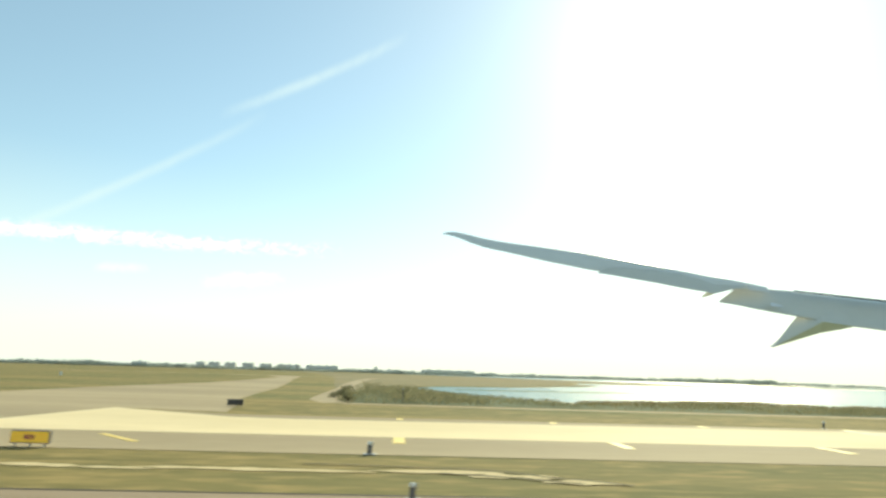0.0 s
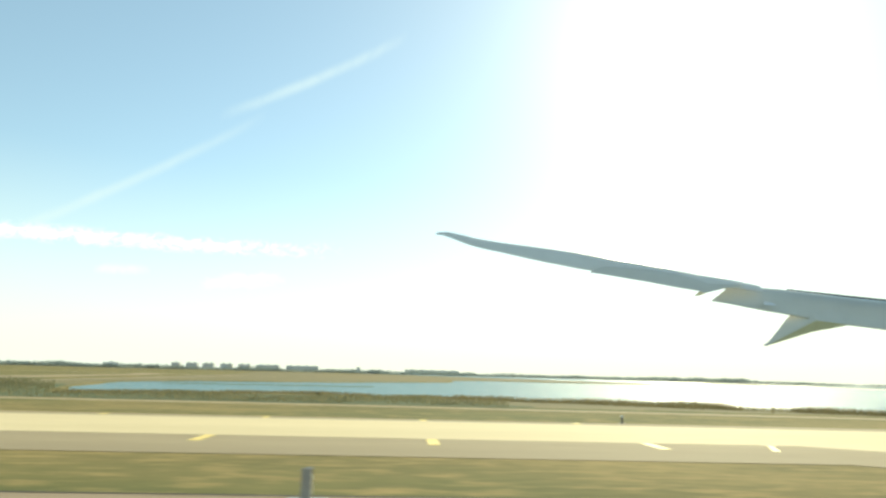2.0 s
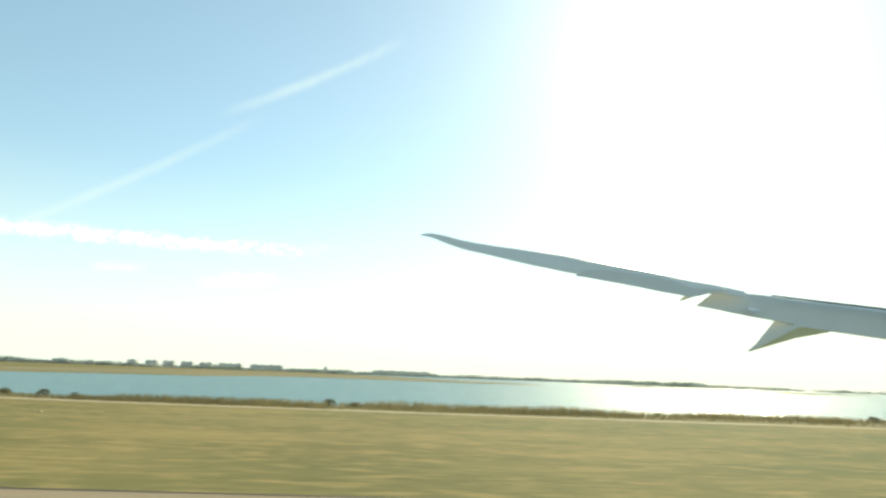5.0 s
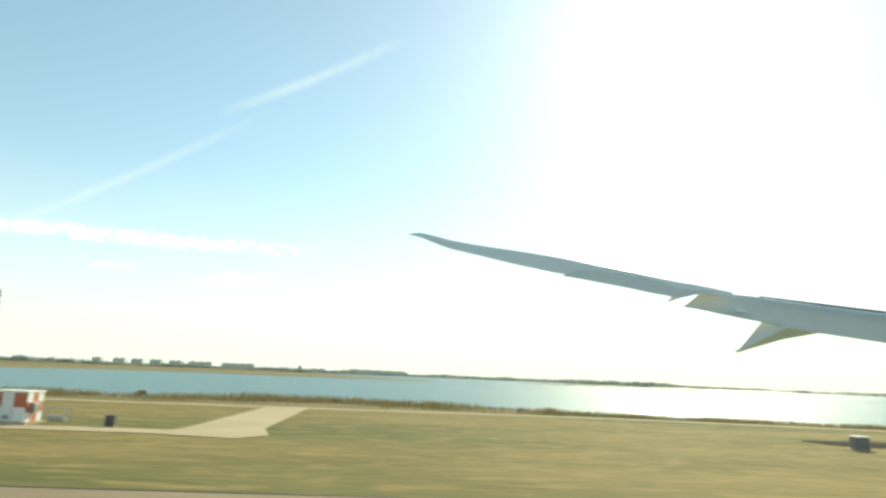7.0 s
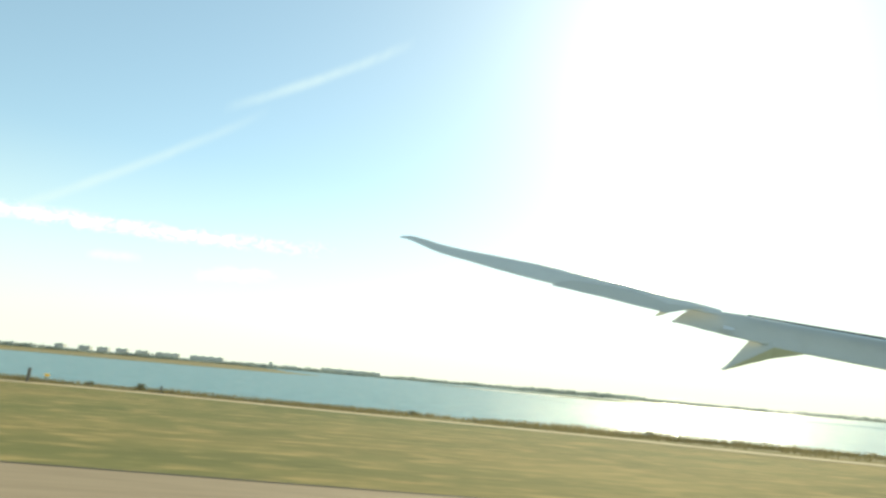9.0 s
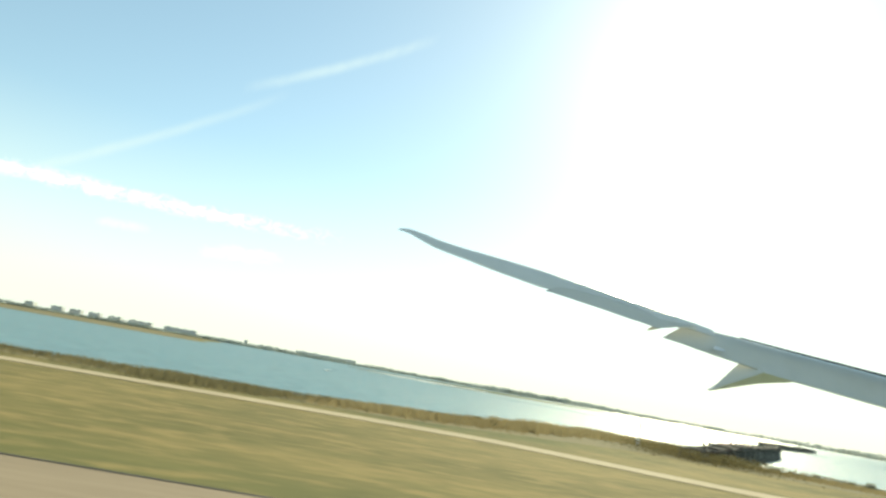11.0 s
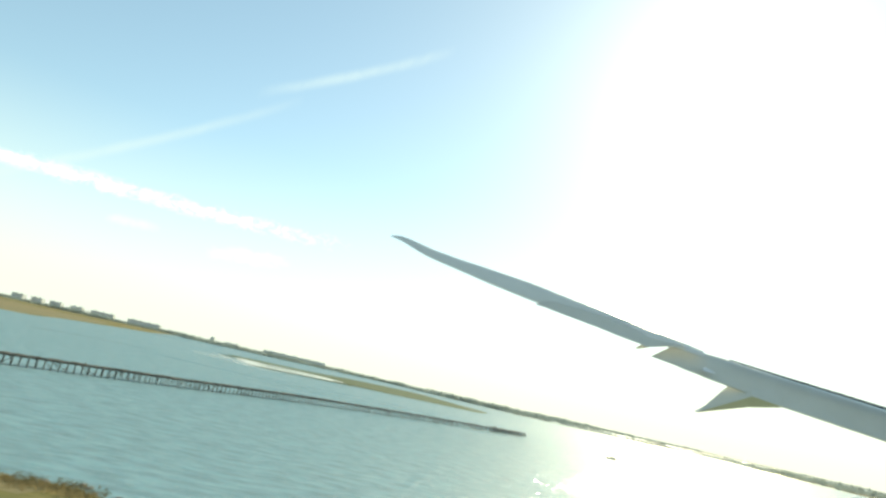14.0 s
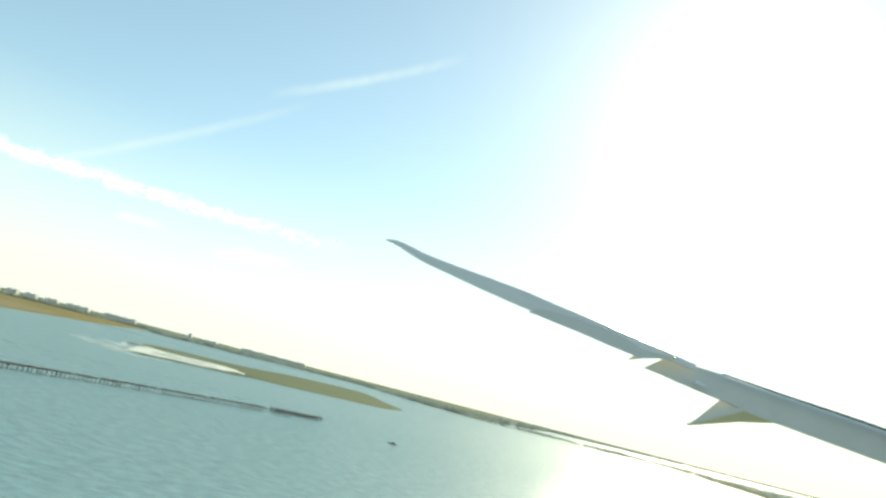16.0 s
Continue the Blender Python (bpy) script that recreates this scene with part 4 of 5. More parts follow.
part("lamp_top", one_box((0.3, 0, 1.0), (0.22, 0.18, 0.06), 0.01), PAINT_WHITE, ob, "white lamp cap")

ob = thing("equipment_shelter", (234.35, 32.9, 0.0), "grey square equipment shelter with a white lid on the grass", "shelter")
part("housing", one_box((0, 0, 0.36), (0.66, 0.6, 0.60), 0.02), SHELTER_GREY, ob)
part("roof", one_box((0, 0, 0.69), (0.72, 0.66, 0.06), 0.012), PAINT_WHITE, ob, "white sheet-metal roof")
part("plinth", one_box((0, 0, 0.03), (1.25, 0.8, 0.06), 0.01), EARTH, ob, "pale concrete plinth")
part("vent_pipe", one_rod((0.26, 0.2, 0.7), (0.26, 0.2, 0.82), 0.05), FRAME_GREY, ob)

ob = thing("wind_mast", (249.0, 22.1, 0.0), "thin leaning brown pole with a sensor frame on top", "pole")
part("pole", one_rod((0, 0, 0), (0.07, 0, 1.85), 0.035, 0.026, 8), TIMBER, ob)
bm = bmesh.new()
rod(bm, (-0.12, 0, 1.86), (0.26, 0, 1.86), 0.014, seg=6)
for dx in (-0.12, 0.0, 0.14, 0.26):
    rod(bm, (dx, 0, 1.86), (dx, 0, 2.04), 0.012, seg=6)
rod(bm, (-0.12, 0, 2.04), (0.26, 0, 2.04), 0.012, seg=6)
part("sensor_frame", bm, DARKSTEEL, ob)
part("foot", one_box((0.03, 0, 0.03), (0.34, 0.3, 0.06), 0.01), GRAVEL, ob, "pale concrete foot")
part("control_box", one_box((0.22, 0.1, 0.26), (0.24, 0.16, 0.34), 0.012), FRAME_GREY, ob, "grey control box")

for x, y, h in ((254.6, 50.9, 1.0), (253.9, 52.4, 1.0), (264.0, 51.6, 0.5)):
    ob = thing("timber_post", (x, y, 0.0), "short dark timber post by the service road", "post", "timber posts")
    part("post", one_rod((0, 0, 0), (0, 0, h), 0.09, 0.08, 8), TIMBER, ob)
    part("cap", one_rod((0, 0, h), (0, 0, h + 0.04), 0.1, 0.08, 8), DARKSTEEL, ob)
ob = thing("boundary_sign", (255.6, 51.6, 0.0), "small yellow plate on a thin stake by the service road", "sign")
part("stake", one_rod((0, 0, 0), (0, 0, 0.55), 0.02), STEEL, ob)
# an unlit plate that also gets the glow of the sign yellow
part("plate", one_box((0, -0.02, 0.62), (0.34, 0.015, 0.2), 0.004), SIGN_YELLOW, ob)

ob = thing("shore_light", (372.0, 59.4, 0.0), "slim pole with a white box at its foot on the shore", "lamp post")
part("pole", one_rod((0, 0, 0), (0, 0, 2.35), 0.05, 0.035, 8), STEEL, ob)
part("box", one_box((-0.12, 0, 0.5), (0.3, 0.24, 0.5), 0.02), PAINT_WHITE, ob, "white cabinet")
part("lamp", one_rod((0, 0, 2.35), (0, 0, 2.5), 0.08, 0.05, 8), FRAME_GREY, ob)
ob = thing("shore_stake", (376.4, 62.0, 0.0), "thin dark stake on the shore bank", "stake")
part("stake", one_rod((0, 0, 0), (0, 0, 1.4), 0.035), DARKSTEEL, ob)

# ---- old timber pier ----
PIER_LINE = smooth_line([(375.0, 55.6), (382, 63), (394, 79), (407.5, 98), (425, 126), (441, 156), (454.5, 176), (472, 199), (494, 225), (497.6, 229.2)], 0.8)
pier = thing("timber_pier", (375.0, 55.6, 0.0), "long ruined timber pier on dark piles", "pier")
RUN = [0.0]
for a, b in zip(PIER_LINE, PIER_LINE[1:]):
    RUN.append(RUN[-1] + math.dist(a, b))
LENGTH = RUN[-1]


def pier_way(s):
    """The pier's point and direction at s metres from the shore."""
    k = min(len(RUN) - 2, max(0, next((i for i, r in enumerate(RUN) if r > s), len(RUN)) - 1))
    a, b = Vector(PIER_LINE[k]), Vector(PIER_LINE[k + 1])
    return a + (b - a) * ((s - RUN[k]) / (RUN[k + 1] - RUN[k])), (b - a).normalized()


def at_pier(s, w, z):
    p, d = pier_way(s)
    return Vector((p.x - d.y * w - 375.0, p.y + d.x * w - 55.6, z))


def deck_at(s):
    return 1.24 - 0.4 * max(0.0, s / LENGTH - 0.55) - 0.62 * max(0.0, 1 - s / 11.0)


STEP = 1.2
N = int(LENGTH / STEP)
far_piles = bmesh.new()
GAP = next(r for r, p in zip(RUN, PIER_LINE) if p[1] > 176.5)
for k in range(N + 1):
    s, rng = k * STEP, random.Random(k * 7 + 1)
    decay = max(0.0, s / LENGTH - 0.6)
    deck = deck_at(s)
    if rng.random() < decay * 0.4:
        continue
    for w in (-0.95, 0.95):
        lean, r = rng.uniform(-0.2, 0.2), rng.uniform(0.06, 0.095)
        ends = (at_pier(s + lean, w * 1.15, -2.2), at_pier(s + rng.uniform(-0.1, 0.1), w, deck - 0.1), r * 1.1, r, 7)
        if k < 150:
            part("pile", one_rod(*ends), TIMBER, pier)
        else:
            rod(far_piles, *ends)
    if k % 3 == 0:
        part("cap_beam", one_rod(at_pier(s, -1.2, deck - 0.12), at_pier(s, 1.2, deck - 0.1 + rng.uniform(-0.05, 0.05)), 0.09, 0.09, 6), TIMBER, pier)
    if rng.random() < 0.32:
        e = rng.choice((-1, 1))
        part("brace", one_rod(at_pier(s, -0.95 * e, WATER_Z + 0.15), at_pier(s, 0.95 * e, deck - 0.25), 0.045, 0.045, 5), TIMBER, pier)
    if rng.random() < 0.14:
        part("brace", one_rod(at_pier(s, -1.0, WATER_Z + 0.2), at_pier(s + STEP * rng.choice((-1.7, 1.7)), -1.0, deck - 0.2), 0.05, 0.05, 5), TIMBER, pier)
tagged(part("far_piles", far_piles, TIMBER, pier), kind="stuff")
DECK = 1.7
for k in range(int(LENGTH / DECK)):
    rng = random.Random(k + 900)
    s = k * DECK
    decay = max(0.0, s / LENGTH - 0.6)
    deck = deck_at(s) - rng.uniform(0, 0.6) * decay
    if abs(s - GAP) < 0.9 or rng.random() < decay * 0.45:
        continue
    for w in (-0.8, 0.8):
        part("stringer", one_rod(at_pier(s - 0.05, w, deck + 0.02), at_pier(s + DECK + 0.05, w, deck_at(s + DECK) + 0.02), 0.13, 0.13, 4), TIMBER, pier)
    # a ragged slab of decking with broken edges
    bm = bmesh.new()
    rows = []
    for j in range(6):
        u = s + j * DECK / 5
        left, right = 1.1 + rng.uniform(-0.3, 0.2), 1.1 + rng.uniform(-0.3, 0.2)
        hump = [deck + 0.14 + rng.uniform(-0.04, 0.13) for _ in range(3)]
        rows.append([bm.verts.new(at_pier(u, a, z)) for a, z in ((-left, hump[0]), (0, hump[1]), (right, hump[2]), (right, deck + 0.06), (-left, deck + 0.06))])
    for a, b in zip(rows, rows[1:]):
        for j in range(5):
            bm.faces.new((a[j], b[j], b[(j + 1) % 5], a[(j + 1) % 5]))
    bm.faces.new(rows[0])
    bm.faces.new(rows[-1][::-1])
    bmesh.ops.recalc_face_normals(bm, faces=bm.faces[:])
    part("deck_section", bm, DECK_TIMBER, pier)
    if rng.random() < 0.6 + 0.6 * decay:
        w = rng.choice((-0.9, 0.9))
        part("stub_post", one_rod(at_pier(s, w, deck), at_pier(s, w, deck + rng.uniform(0.25, 0.5)), 0.10, 0.08, 6), TIMBER, pier)

head = thing("pier_head", (506.8, 238.6, 0.0), "weathered timber pier head standing apart in the water", "pier")
turn = Matrix.Rotation(radians(45.5), 4, "Z")
rng = random.Random(11)
for i in range(9):
    for w in (-1.3, 0, 1.3):
        c = turn @ Vector((-10.6 + i * 2.65, w, 0))
        part("pile", one_rod((c.x + rng.uniform(-0.1, 0.1), c.y, -2.2), (c.x, c.y, 1.05 + (0.5 if i < 4 else 0.0) + rng.uniform(-0.4, 0.5)), 0.17, 0.14, 7), TIMBER, head)
for z in (0.45, 0.95):
    for w in (-1.45, 1.45):
        c = turn @ Vector((0, w, z))
        part("waling", one_box(c, (21.6, 0.16, 0.2), 0.0, turn), TIMBER, head)
for i in range(30):
    if rng.random() < 0.72:
        c = turn @ Vector((-10.4 + i * 0.72, rng.uniform(-0.3, 0.3), 1.15 + rng.uniform(-0.08, 0.12)))
        part("deck_plank", one_box(c, (0.56, 2.8 + rng.uniform(-0.9, 0.4), 0.12), 0.0, turn @ Matrix.Rotation(rng.uniform(-0.12, 0.12), 4, "X")), TIMBER, head)

ob = thing("moored_raft", (541.6, 226.0, WATER_Z), "small dark raft floating in the bay", "raft")
part("hull", one_box((0, 0, 0.12), (3.0, 1.3, 0.5), 0.12), TIMBER, ob)
part("deck_box", one_box((0.4, 0, 0.5), (1.1, 0.8, 0.36), 0.05), DARKSTEEL, ob)

# landing stage on the bank
pad = [(435.4 + 2.5 * math.cos(a) * (1 + 0.2 * math.sin(3 * a)), 38.5 + 1.1 * math.sin(a) * (1 + 0.2 * math.cos(2 * a))) for a in (j / 28 * math.tau for j in range(28))]
setting("sand_pad", sheet(pad, 0.034), SAND, "pale sandy pad on the bank beside the landing stage", "sand")
ob = thing("landing_stage", (434.6, 39.4, 0.0), "small landing stage with dark posts and white rails on the bank", "landing stage")
for dx, dy, h in ((-0.5, -0.9, 0.42), (1.1, -1.2, 0.3), (-0.3, 0.75, 0.26), (2.2, 0.45, 0.2)):
    part("post", one_rod((dx, dy, -0.8), (dx + 0.06, dy, h), 0.045, 0.04, 8), TIMBER, ob)
part("rail", one_box((0.1, 0.75, 0.28), (0.95, 0.1, 0.1), 0.01), PAINT_WHITE, ob, "white rail")
part("rail", one_box((2.5, 0.45, 0.22), (0.9, 0.1, 0.1), 0.01), PAINT_WHITE, ob, "white rail")

# ---- skyline across the bay ----
def apartment_block(x, y, w, d, h, turn, label, houses=2):
    ob = thing("apartment_block", (x, y, 0.0), label, "building", "skyline blocks", turn)
    part("wall", one_box((0, 0, h / 2), (w, d, h)), BLOCK, ob)
    part("roof", one_box((0, 0, h + 0.25), (w * 1.01, d * 1.02, 0.5)), BLOCK_DARK, ob)
    storeys = max(3, int(h / 1.5))
    for k in range(1, storeys):
        part("window_band", one_box((0, -d / 2 - 0.05, k * h / storeys + 0.3), (w * 0.94, 0.1, h / storeys * 0.45)), BLOCK_DARK, ob)
    rng = random.Random(int(x * 3 + w))
    for k in range(houses):
        part("roof_house", one_box(((k + 0.5) / houses * w - w / 2 + rng.uniform(-1, 1), 0, h + 1.0 + rng.uniform(0, 0.8)), (min(w / houses * 0.45, 9) * rng.uniform(0.6, 1.1), d * 0.5, 1.6)), BLOCK_DARK, ob)
    return ob


# west to east along the far shore: ends, distance, height
for x0, x1, y, top, houses, label in [
        (-532, -503, 1330, 8.0, 1, "grey apartment block beyond the marsh point"),
        (-489, -473, 1375, 6.5, 1, "low grey block among trees on the far shore"),
        (-466, -447, 1520, 11.5, 1, "stepped grey apartment tower on the far shore"),
        (-478, -451, 1660, 12.5, 2, "stepped grey apartment tower on the far shore"),
        (-447, -420, 1690, 12.6, 2, "grey apartment tower on the far shore"),
        (-405, -377, 1700, 12.8, 2, "grey apartment tower on the far shore"),
        (-368, -338, 1730, 12.4, 2, "grey apartment tower on the far shore"),
        (-328, -269, 1760, 12.4, 3, "wide grey apartment block on the far shore"),
        (-266, -178, 1850, 12.8, 4, "long grey apartment slab on the far shore"),
        (-174, -120, 1900, 6.0, 2, "low block among trees on the far shore"),
        (-84, -74, 2030, 14.0, 1, "slim tower on the far shore"),
        (-50, -5, 2070, 9.0, 2, "low block among trees on the far shore")]:
    apartment_block((x0 + x1) / 2, y + 14, x1 - x0, 16, top * 1.18, 0, label, houses)
apartment_block(157, 2190, 233, 16, 14.0, 41, "very long apartment slab on the far shore", 5)

# ---- pole and marker by the junction ----
ob = thing("lamp_pole", (0.2, 63.0, 0.0), "thin dark pole with a small lamp head among the scrub", "lamp post")
part("pole", one_rod((0, 0, 0), (0, 0, 1.3), 0.05, 0.035, 8), DARKSTEEL, ob)
part("lamp_head", one_box((0, 0, 1.34), (0.2, 0.12, 0.12), 0.02), FRAME_GREY, ob)
ob = thing("white_marker", (-78, 157.0, 0.0), "white marker board far out on the dry grass", "marker")
part("board", one_box((0, 0, 0.5), (0.5, 0.1, 0.8), 0.02), PAINT_WHITE, ob)
part("post", one_rod((0, 0.1, 0), (0, 0.1, 0.9), 0.05), STEEL, ob)

# ---- plants ----
def blob(verts, faces, c, r, h, rng):
    """A rough clump: a squashed, dented ball of 20 faces."""
    base = len(verts)
    t = (1 + 5 ** 0.5) / 2
    for x, y, z in ((-1, t, 0), (1, t, 0), (-1, -t, 0), (1, -t, 0), (0, -1, t), (0, 1, t), (0, -1, -t), (0, 1, -t), (t, 0, -1), (t, 0, 1), (-t, 0, -1), (-t, 0, 1)):
        k = rng.uniform(0.35, 0.68)
        verts.append((c[0] + x * r * k, c[1] + y * r * k, c[2] + z * h * k))
    for f in ((0, 11, 5), (0, 5, 1), (0, 1, 7), (0, 7, 10), (0, 10, 11), (1, 5, 9), (5, 11, 4), (11, 10, 2), (10, 7, 6), (7, 1, 8),
              (3, 9, 4), (3, 4, 2), (3, 2, 6), (3, 6, 8), (3, 8, 9), (4, 9, 5), (2, 4, 11), (6, 2, 10), (8, 6, 7), (9, 8, 1)):
        faces.append(tuple(base + i for i in f))


def clump(verts, faces, c, r, h, rng):
    """A loose crown: leaf-like faces scattered through a squashed ball."""
    for k in range(22):
        a, q, z = rng.uniform(0, math.tau), rng.random() ** 0.5, rng.uniform(-1, 1)
        w = q * (1 - z * z) ** 0.5
        x, y, z = c[0] + math.cos(a) * w * r * 1.4, c[1] + math.sin(a) * w * r * 1.4, c[2] + z * h * 0.8
        n, d = len(verts), 0.5 * r
        verts.extend([(x + rng.uniform(-d, d), y + rng.uniform(-d, d), max(0.0, z + rng.uniform(-d, d) * 0.6)) for _ in range(3)])
        faces.append((n, n + 1, n + 2))


def raw_stuff(name, verts, faces, mat, label, category):
    me = bpy.data.meshes.new(name)
    me.from_pydata(verts, [], faces)
    me.materials.append(mat)
    return tagged(new(name, me), label, category, kind="stuff")


rng = random.Random(4)
verts, faces = [], []
for x, y in smooth_line(FAR[:-2], 7.0, 4.0, 2.0):
    for k in range(6):
        back = rng.uniform(4, 26) if k < 3 else rng.uniform(20, 420)
        h = rng.uniform(5.2, 8.6) * (0.8 + 0.5 * noise.noise((x * 0.01, y * 0.01, 3)))
        clump(verts, faces, (x + rng.uniform(-4, 4), y + back, h * 0.42), rng.uniform(4, 8), h, rng)
for x, y in smooth_line(spit, 6.0, 1.0, 2.0):
    broad_here = min(1.0, max(0.0, (1040 - y) / 110))
    for k in range(3 if broad_here < 0.2 else 9):
        if broad_here < 0.2 and noise.noise((x * 0.03, y * 0.02, 6)) < -0.25:
            continue
        back = rng.uniform(0.1, 0.9) if broad_here < 0.2 else rng.random()
        h = rng.uniform(2.8, 4.8) * (0.85 + 0.5 * noise.noise((x * 0.012, y * 0.012, 9))) * (1 + 0.6 * broad_here)
        clump(verts, faces, (x + (16 + 330 * broad_here) * back, y + 4 + (26 + 120 * broad_here) * back, h * 0.4), rng.uniform(3, 6), h, rng)
raw_stuff("tree_line", verts, faces, HAZY_WOODS, "low tree line on the far shore of the bay, coloured pale for haze", "trees")
verts, faces = [], []
for k in range(2600):
    x = -1700 + 1600 * rng.random()
    y = (1310 if x < -500 else 1310 + (x + 500) * 1.45) + 60 * rng.random()
    h = rng.uniform(4.0, 7.5) * (0.85 + 0.6 * noise.noise((x * 0.012, 1, 3)))
    clump(verts, faces, (x, y, h * 0.42), rng.uniform(4, 8), h, rng)
raw_stuff("inland_woods", verts, faces, HAZY_WOODS, "belt of trees behind the airfield, coloured pale for haze", "trees")

# reeds along the bank: thin blades in clumps, never on the service road
def road_y(x):
    return min((abs(p[0] - x), p[1]) for p in ROAD if p[0] > -4)[1]


def blade(verts, faces, x, y, h, w, rng):
    a = rng.uniform(0, math.pi)
    dx, dy = math.cos(a) * w, math.sin(a) * w
    n = len(verts)
    verts.extend([(x - dx, y - dy, 0.0), (x + dx, y + dy, 0.0), (x + rng.uniform(-0.3, 0.3) * h, y + rng.uniform(-0.3, 0.3) * h, h)])
    faces.append((n, n + 1, n + 2))


verts, faces, late_verts, late_faces = [], [], [], []
rng = random.Random(8)
ROAD_AT = [road_y(x) for x in range(0, 460)]
for i in range(150000):
    k = rng.randrange(len(bank) - 1) if i < 90000 else rng.randrange(int(len(bank) * 0.72), len(bank) - 1)
    (x0, y0), (x1, y1) = bank[k], bank[k + 1]
    if x0 > 446:
        continue
    u = rng.random()
    x, y = x0 + (x1 - x0) * u, y0 + (y1 - y0) * u
    room = max(1.0, y - ROAD_AT[max(0, min(459, int(x)))] - 1.3)
    deep = abs(rng.gauss(0, 1)) * (3.4 if 190 < x < 300 else 2.2 if x < 398 else 0.9)
    if deep > room:
        continue
    x, y = x + rng.uniform(-0.4, 0.4), y - 0.1 - deep
    if 433.2 < x < 438.5:
        continue
    clump = noise.noise((x * 0.12, y * 0.2, 7))
    if clump < -0.2 and rng.random() < 0.7:
        continue
    tall = 0.9 if x < 62 else 1.35 if x < 105 else 0.95 if x < 120 else 1.35 if x < 225 else 0.8 if x < 300 else 0.95 if x < 358 else 1.5 if x < 380 else 0.55 if x < 400 else 0.8
    stand = (verts, faces) if x < 345 else (late_verts, late_faces)
    blade(*stand, x, y, rng.uniform(0.15, 0.5) * (1.0 + 0.6 * clump) * tall, rng.uniform(0.02, 0.06), rng)
raw_stuff("reeds", verts, faces, REED, "dry brown reeds along the bank of the bay", "reeds")
raw_stuff("bank_grass", late_verts, late_faces, BANK_GRASS, "tall golden-tan grass on the bank by the pier", "grass")

# dark low scrub: behind the service road near the junction, and along the water further on
def leaf(verts, faces, x, y, z, d, rng):
    n = len(verts)
    verts.extend([(x + rng.uniform(-d, d), y + rng.uniform(-d, d), max(0.0, z + rng.uniform(-d, d))) for _ in range(3)])
    faces.append((n, n + 1, n + 2))


verts, faces = [], []
for i in range(36000):
    x = rng.uniform(-5.6, 66) if i % 3 else rng.uniform(-5.6, 9)
    y = rng.uniform(61.5, 104.0 if x < 18 else 80.0)
    if x > 18 and y > 72 + 4 * noise.noise((x * 0.1, 0, 0)) + (8 if 36 < x < 60 else 0):
        continue
    if y > 80 and x > 14.5 - (y - 82) * 0.5:
        continue
    clump = noise.noise((x * 0.11, y * 0.15, 4))
    if clump < -0.05 and rng.random() < 0.75:
        continue
    tall = 0.3 + 0.75 * min(1.0, max(0.0, (7.0 - x) / 6.0)) * (1.0 if y < 100 else 0.4)
    leaf(verts, faces, x, y, rng.uniform(0.0, 1.0) * tall * (1.0 + 0.9 * clump), 0.15, rng)
raw_stuff("scrub", verts, faces, SCRUB, "grey-green scrub behind the service road", "scrub")
verts, faces = [], []
for i in range(110000):
    k = rng.randrange(len(bank) - 1)
    x, y = bank[k]
    if x < 296 or x > 447 or 433.2 < x < 438.5:
        continue
    thick = min(1.0, (x - 296) / 60) * (0.85 + 0.3 * noise.noise((x * 0.16, 2, 5)))
    x, y = x + rng.uniform(-0.8, 0.8), y + 0.4 - abs(rng.gauss(0, 0.75))
    leaf(verts, faces, x, y, rng.random() ** 1.3 * 0.46 * thick, 0.07, rng)
for i in range(9000):
    x, y = rng.gauss(375.5, 3.0), rng.gauss(55.5, 3.0)
    leaf(verts, faces, x, y, rng.random() ** 1.2 * 0.75, 0.09, rng)
raw_stuff("bank_scrub", verts, faces, BANK_SCRUB, "dark olive scrub along the bank of the bay", "scrub")


def bush(x, y, size, label="dark rounded bush on the bank of the bay"):
    ob = thing("bush", (x, y, 0.0), label, "bush", "bank bushes")
    r = random.Random(int(x * 10))
    bm = bmesh.new()
    for k in range(4):
        rod(bm, (0, 0, 0), (r.uniform(-0.4, 0.4) * size, r.uniform(-0.3, 0.3) * size, size * r.uniform(0.5, 0.8)), 0.03, 0.012, 5)
    part("stems", bm, TIMBER, ob)
    vs, fs = [], []
    for k in range(320):
        a, q = r.uniform(0, math.tau), r.random() ** 0.5
        z = r.uniform(0.15, 1.0)
        spread = size * 0.75 * q * (1.15 - z * 0.6)
        c = (math.cos(a) * spread * 1.3, math.sin(a) * spread, z * size * 0.85)
        d = 0.13 * size
        n = len(vs)
        for j in range(3):
            vs.append((c[0] + r.uniform(-d, d), c[1] + r.uniform(-d, d), c[2] + r.uniform(-d, d)))
        fs.append((n, n + 1, n + 2))
    me = bpy.data.meshes.new("crown")
    me.from_pydata(vs, [], fs)
    me.materials.append(BUSH)
    crown = new("crown", me)
    crown.parent = ob
    return ob


def bushes(spots, k, on_bank):
    for x, y, s in spots:
        if on_bank:
            y = min(bank, key=lambda p: abs(p[0] - x))[1] - 0.7
        bush(x, y, s * k)


bushes([(-7.0, 71, 0.9), (-6.9, 76, 1.0), (-7.2, 84, 1.0), (-7.6, 93, 1.1), (-8.0, 104, 1.0), (-5.2, 66, 1.1), (-5.0, 64, 0.9), (46, 80, 0.5), (52, 79.5, 0.45), (57, 78, 0.5), (106, 60, 0.5), (109, 59.5, 0.7), (113, 58, 0.8), (116, 57, 0.6), (128, 56.4, 0.6), (137, 56.2, 0.9), (139, 56.4, 0.6),
        (150, 57, 0.7), (166, 58.6, 0.6), (188, 61, 0.8), (205, 63.5, 0.6), (222, 60, 0.5), (258, 53.4, 0.5), (262, 53, 0.7), (283, 50, 0.5), (300, 47, 0.6)], 0.8, False)
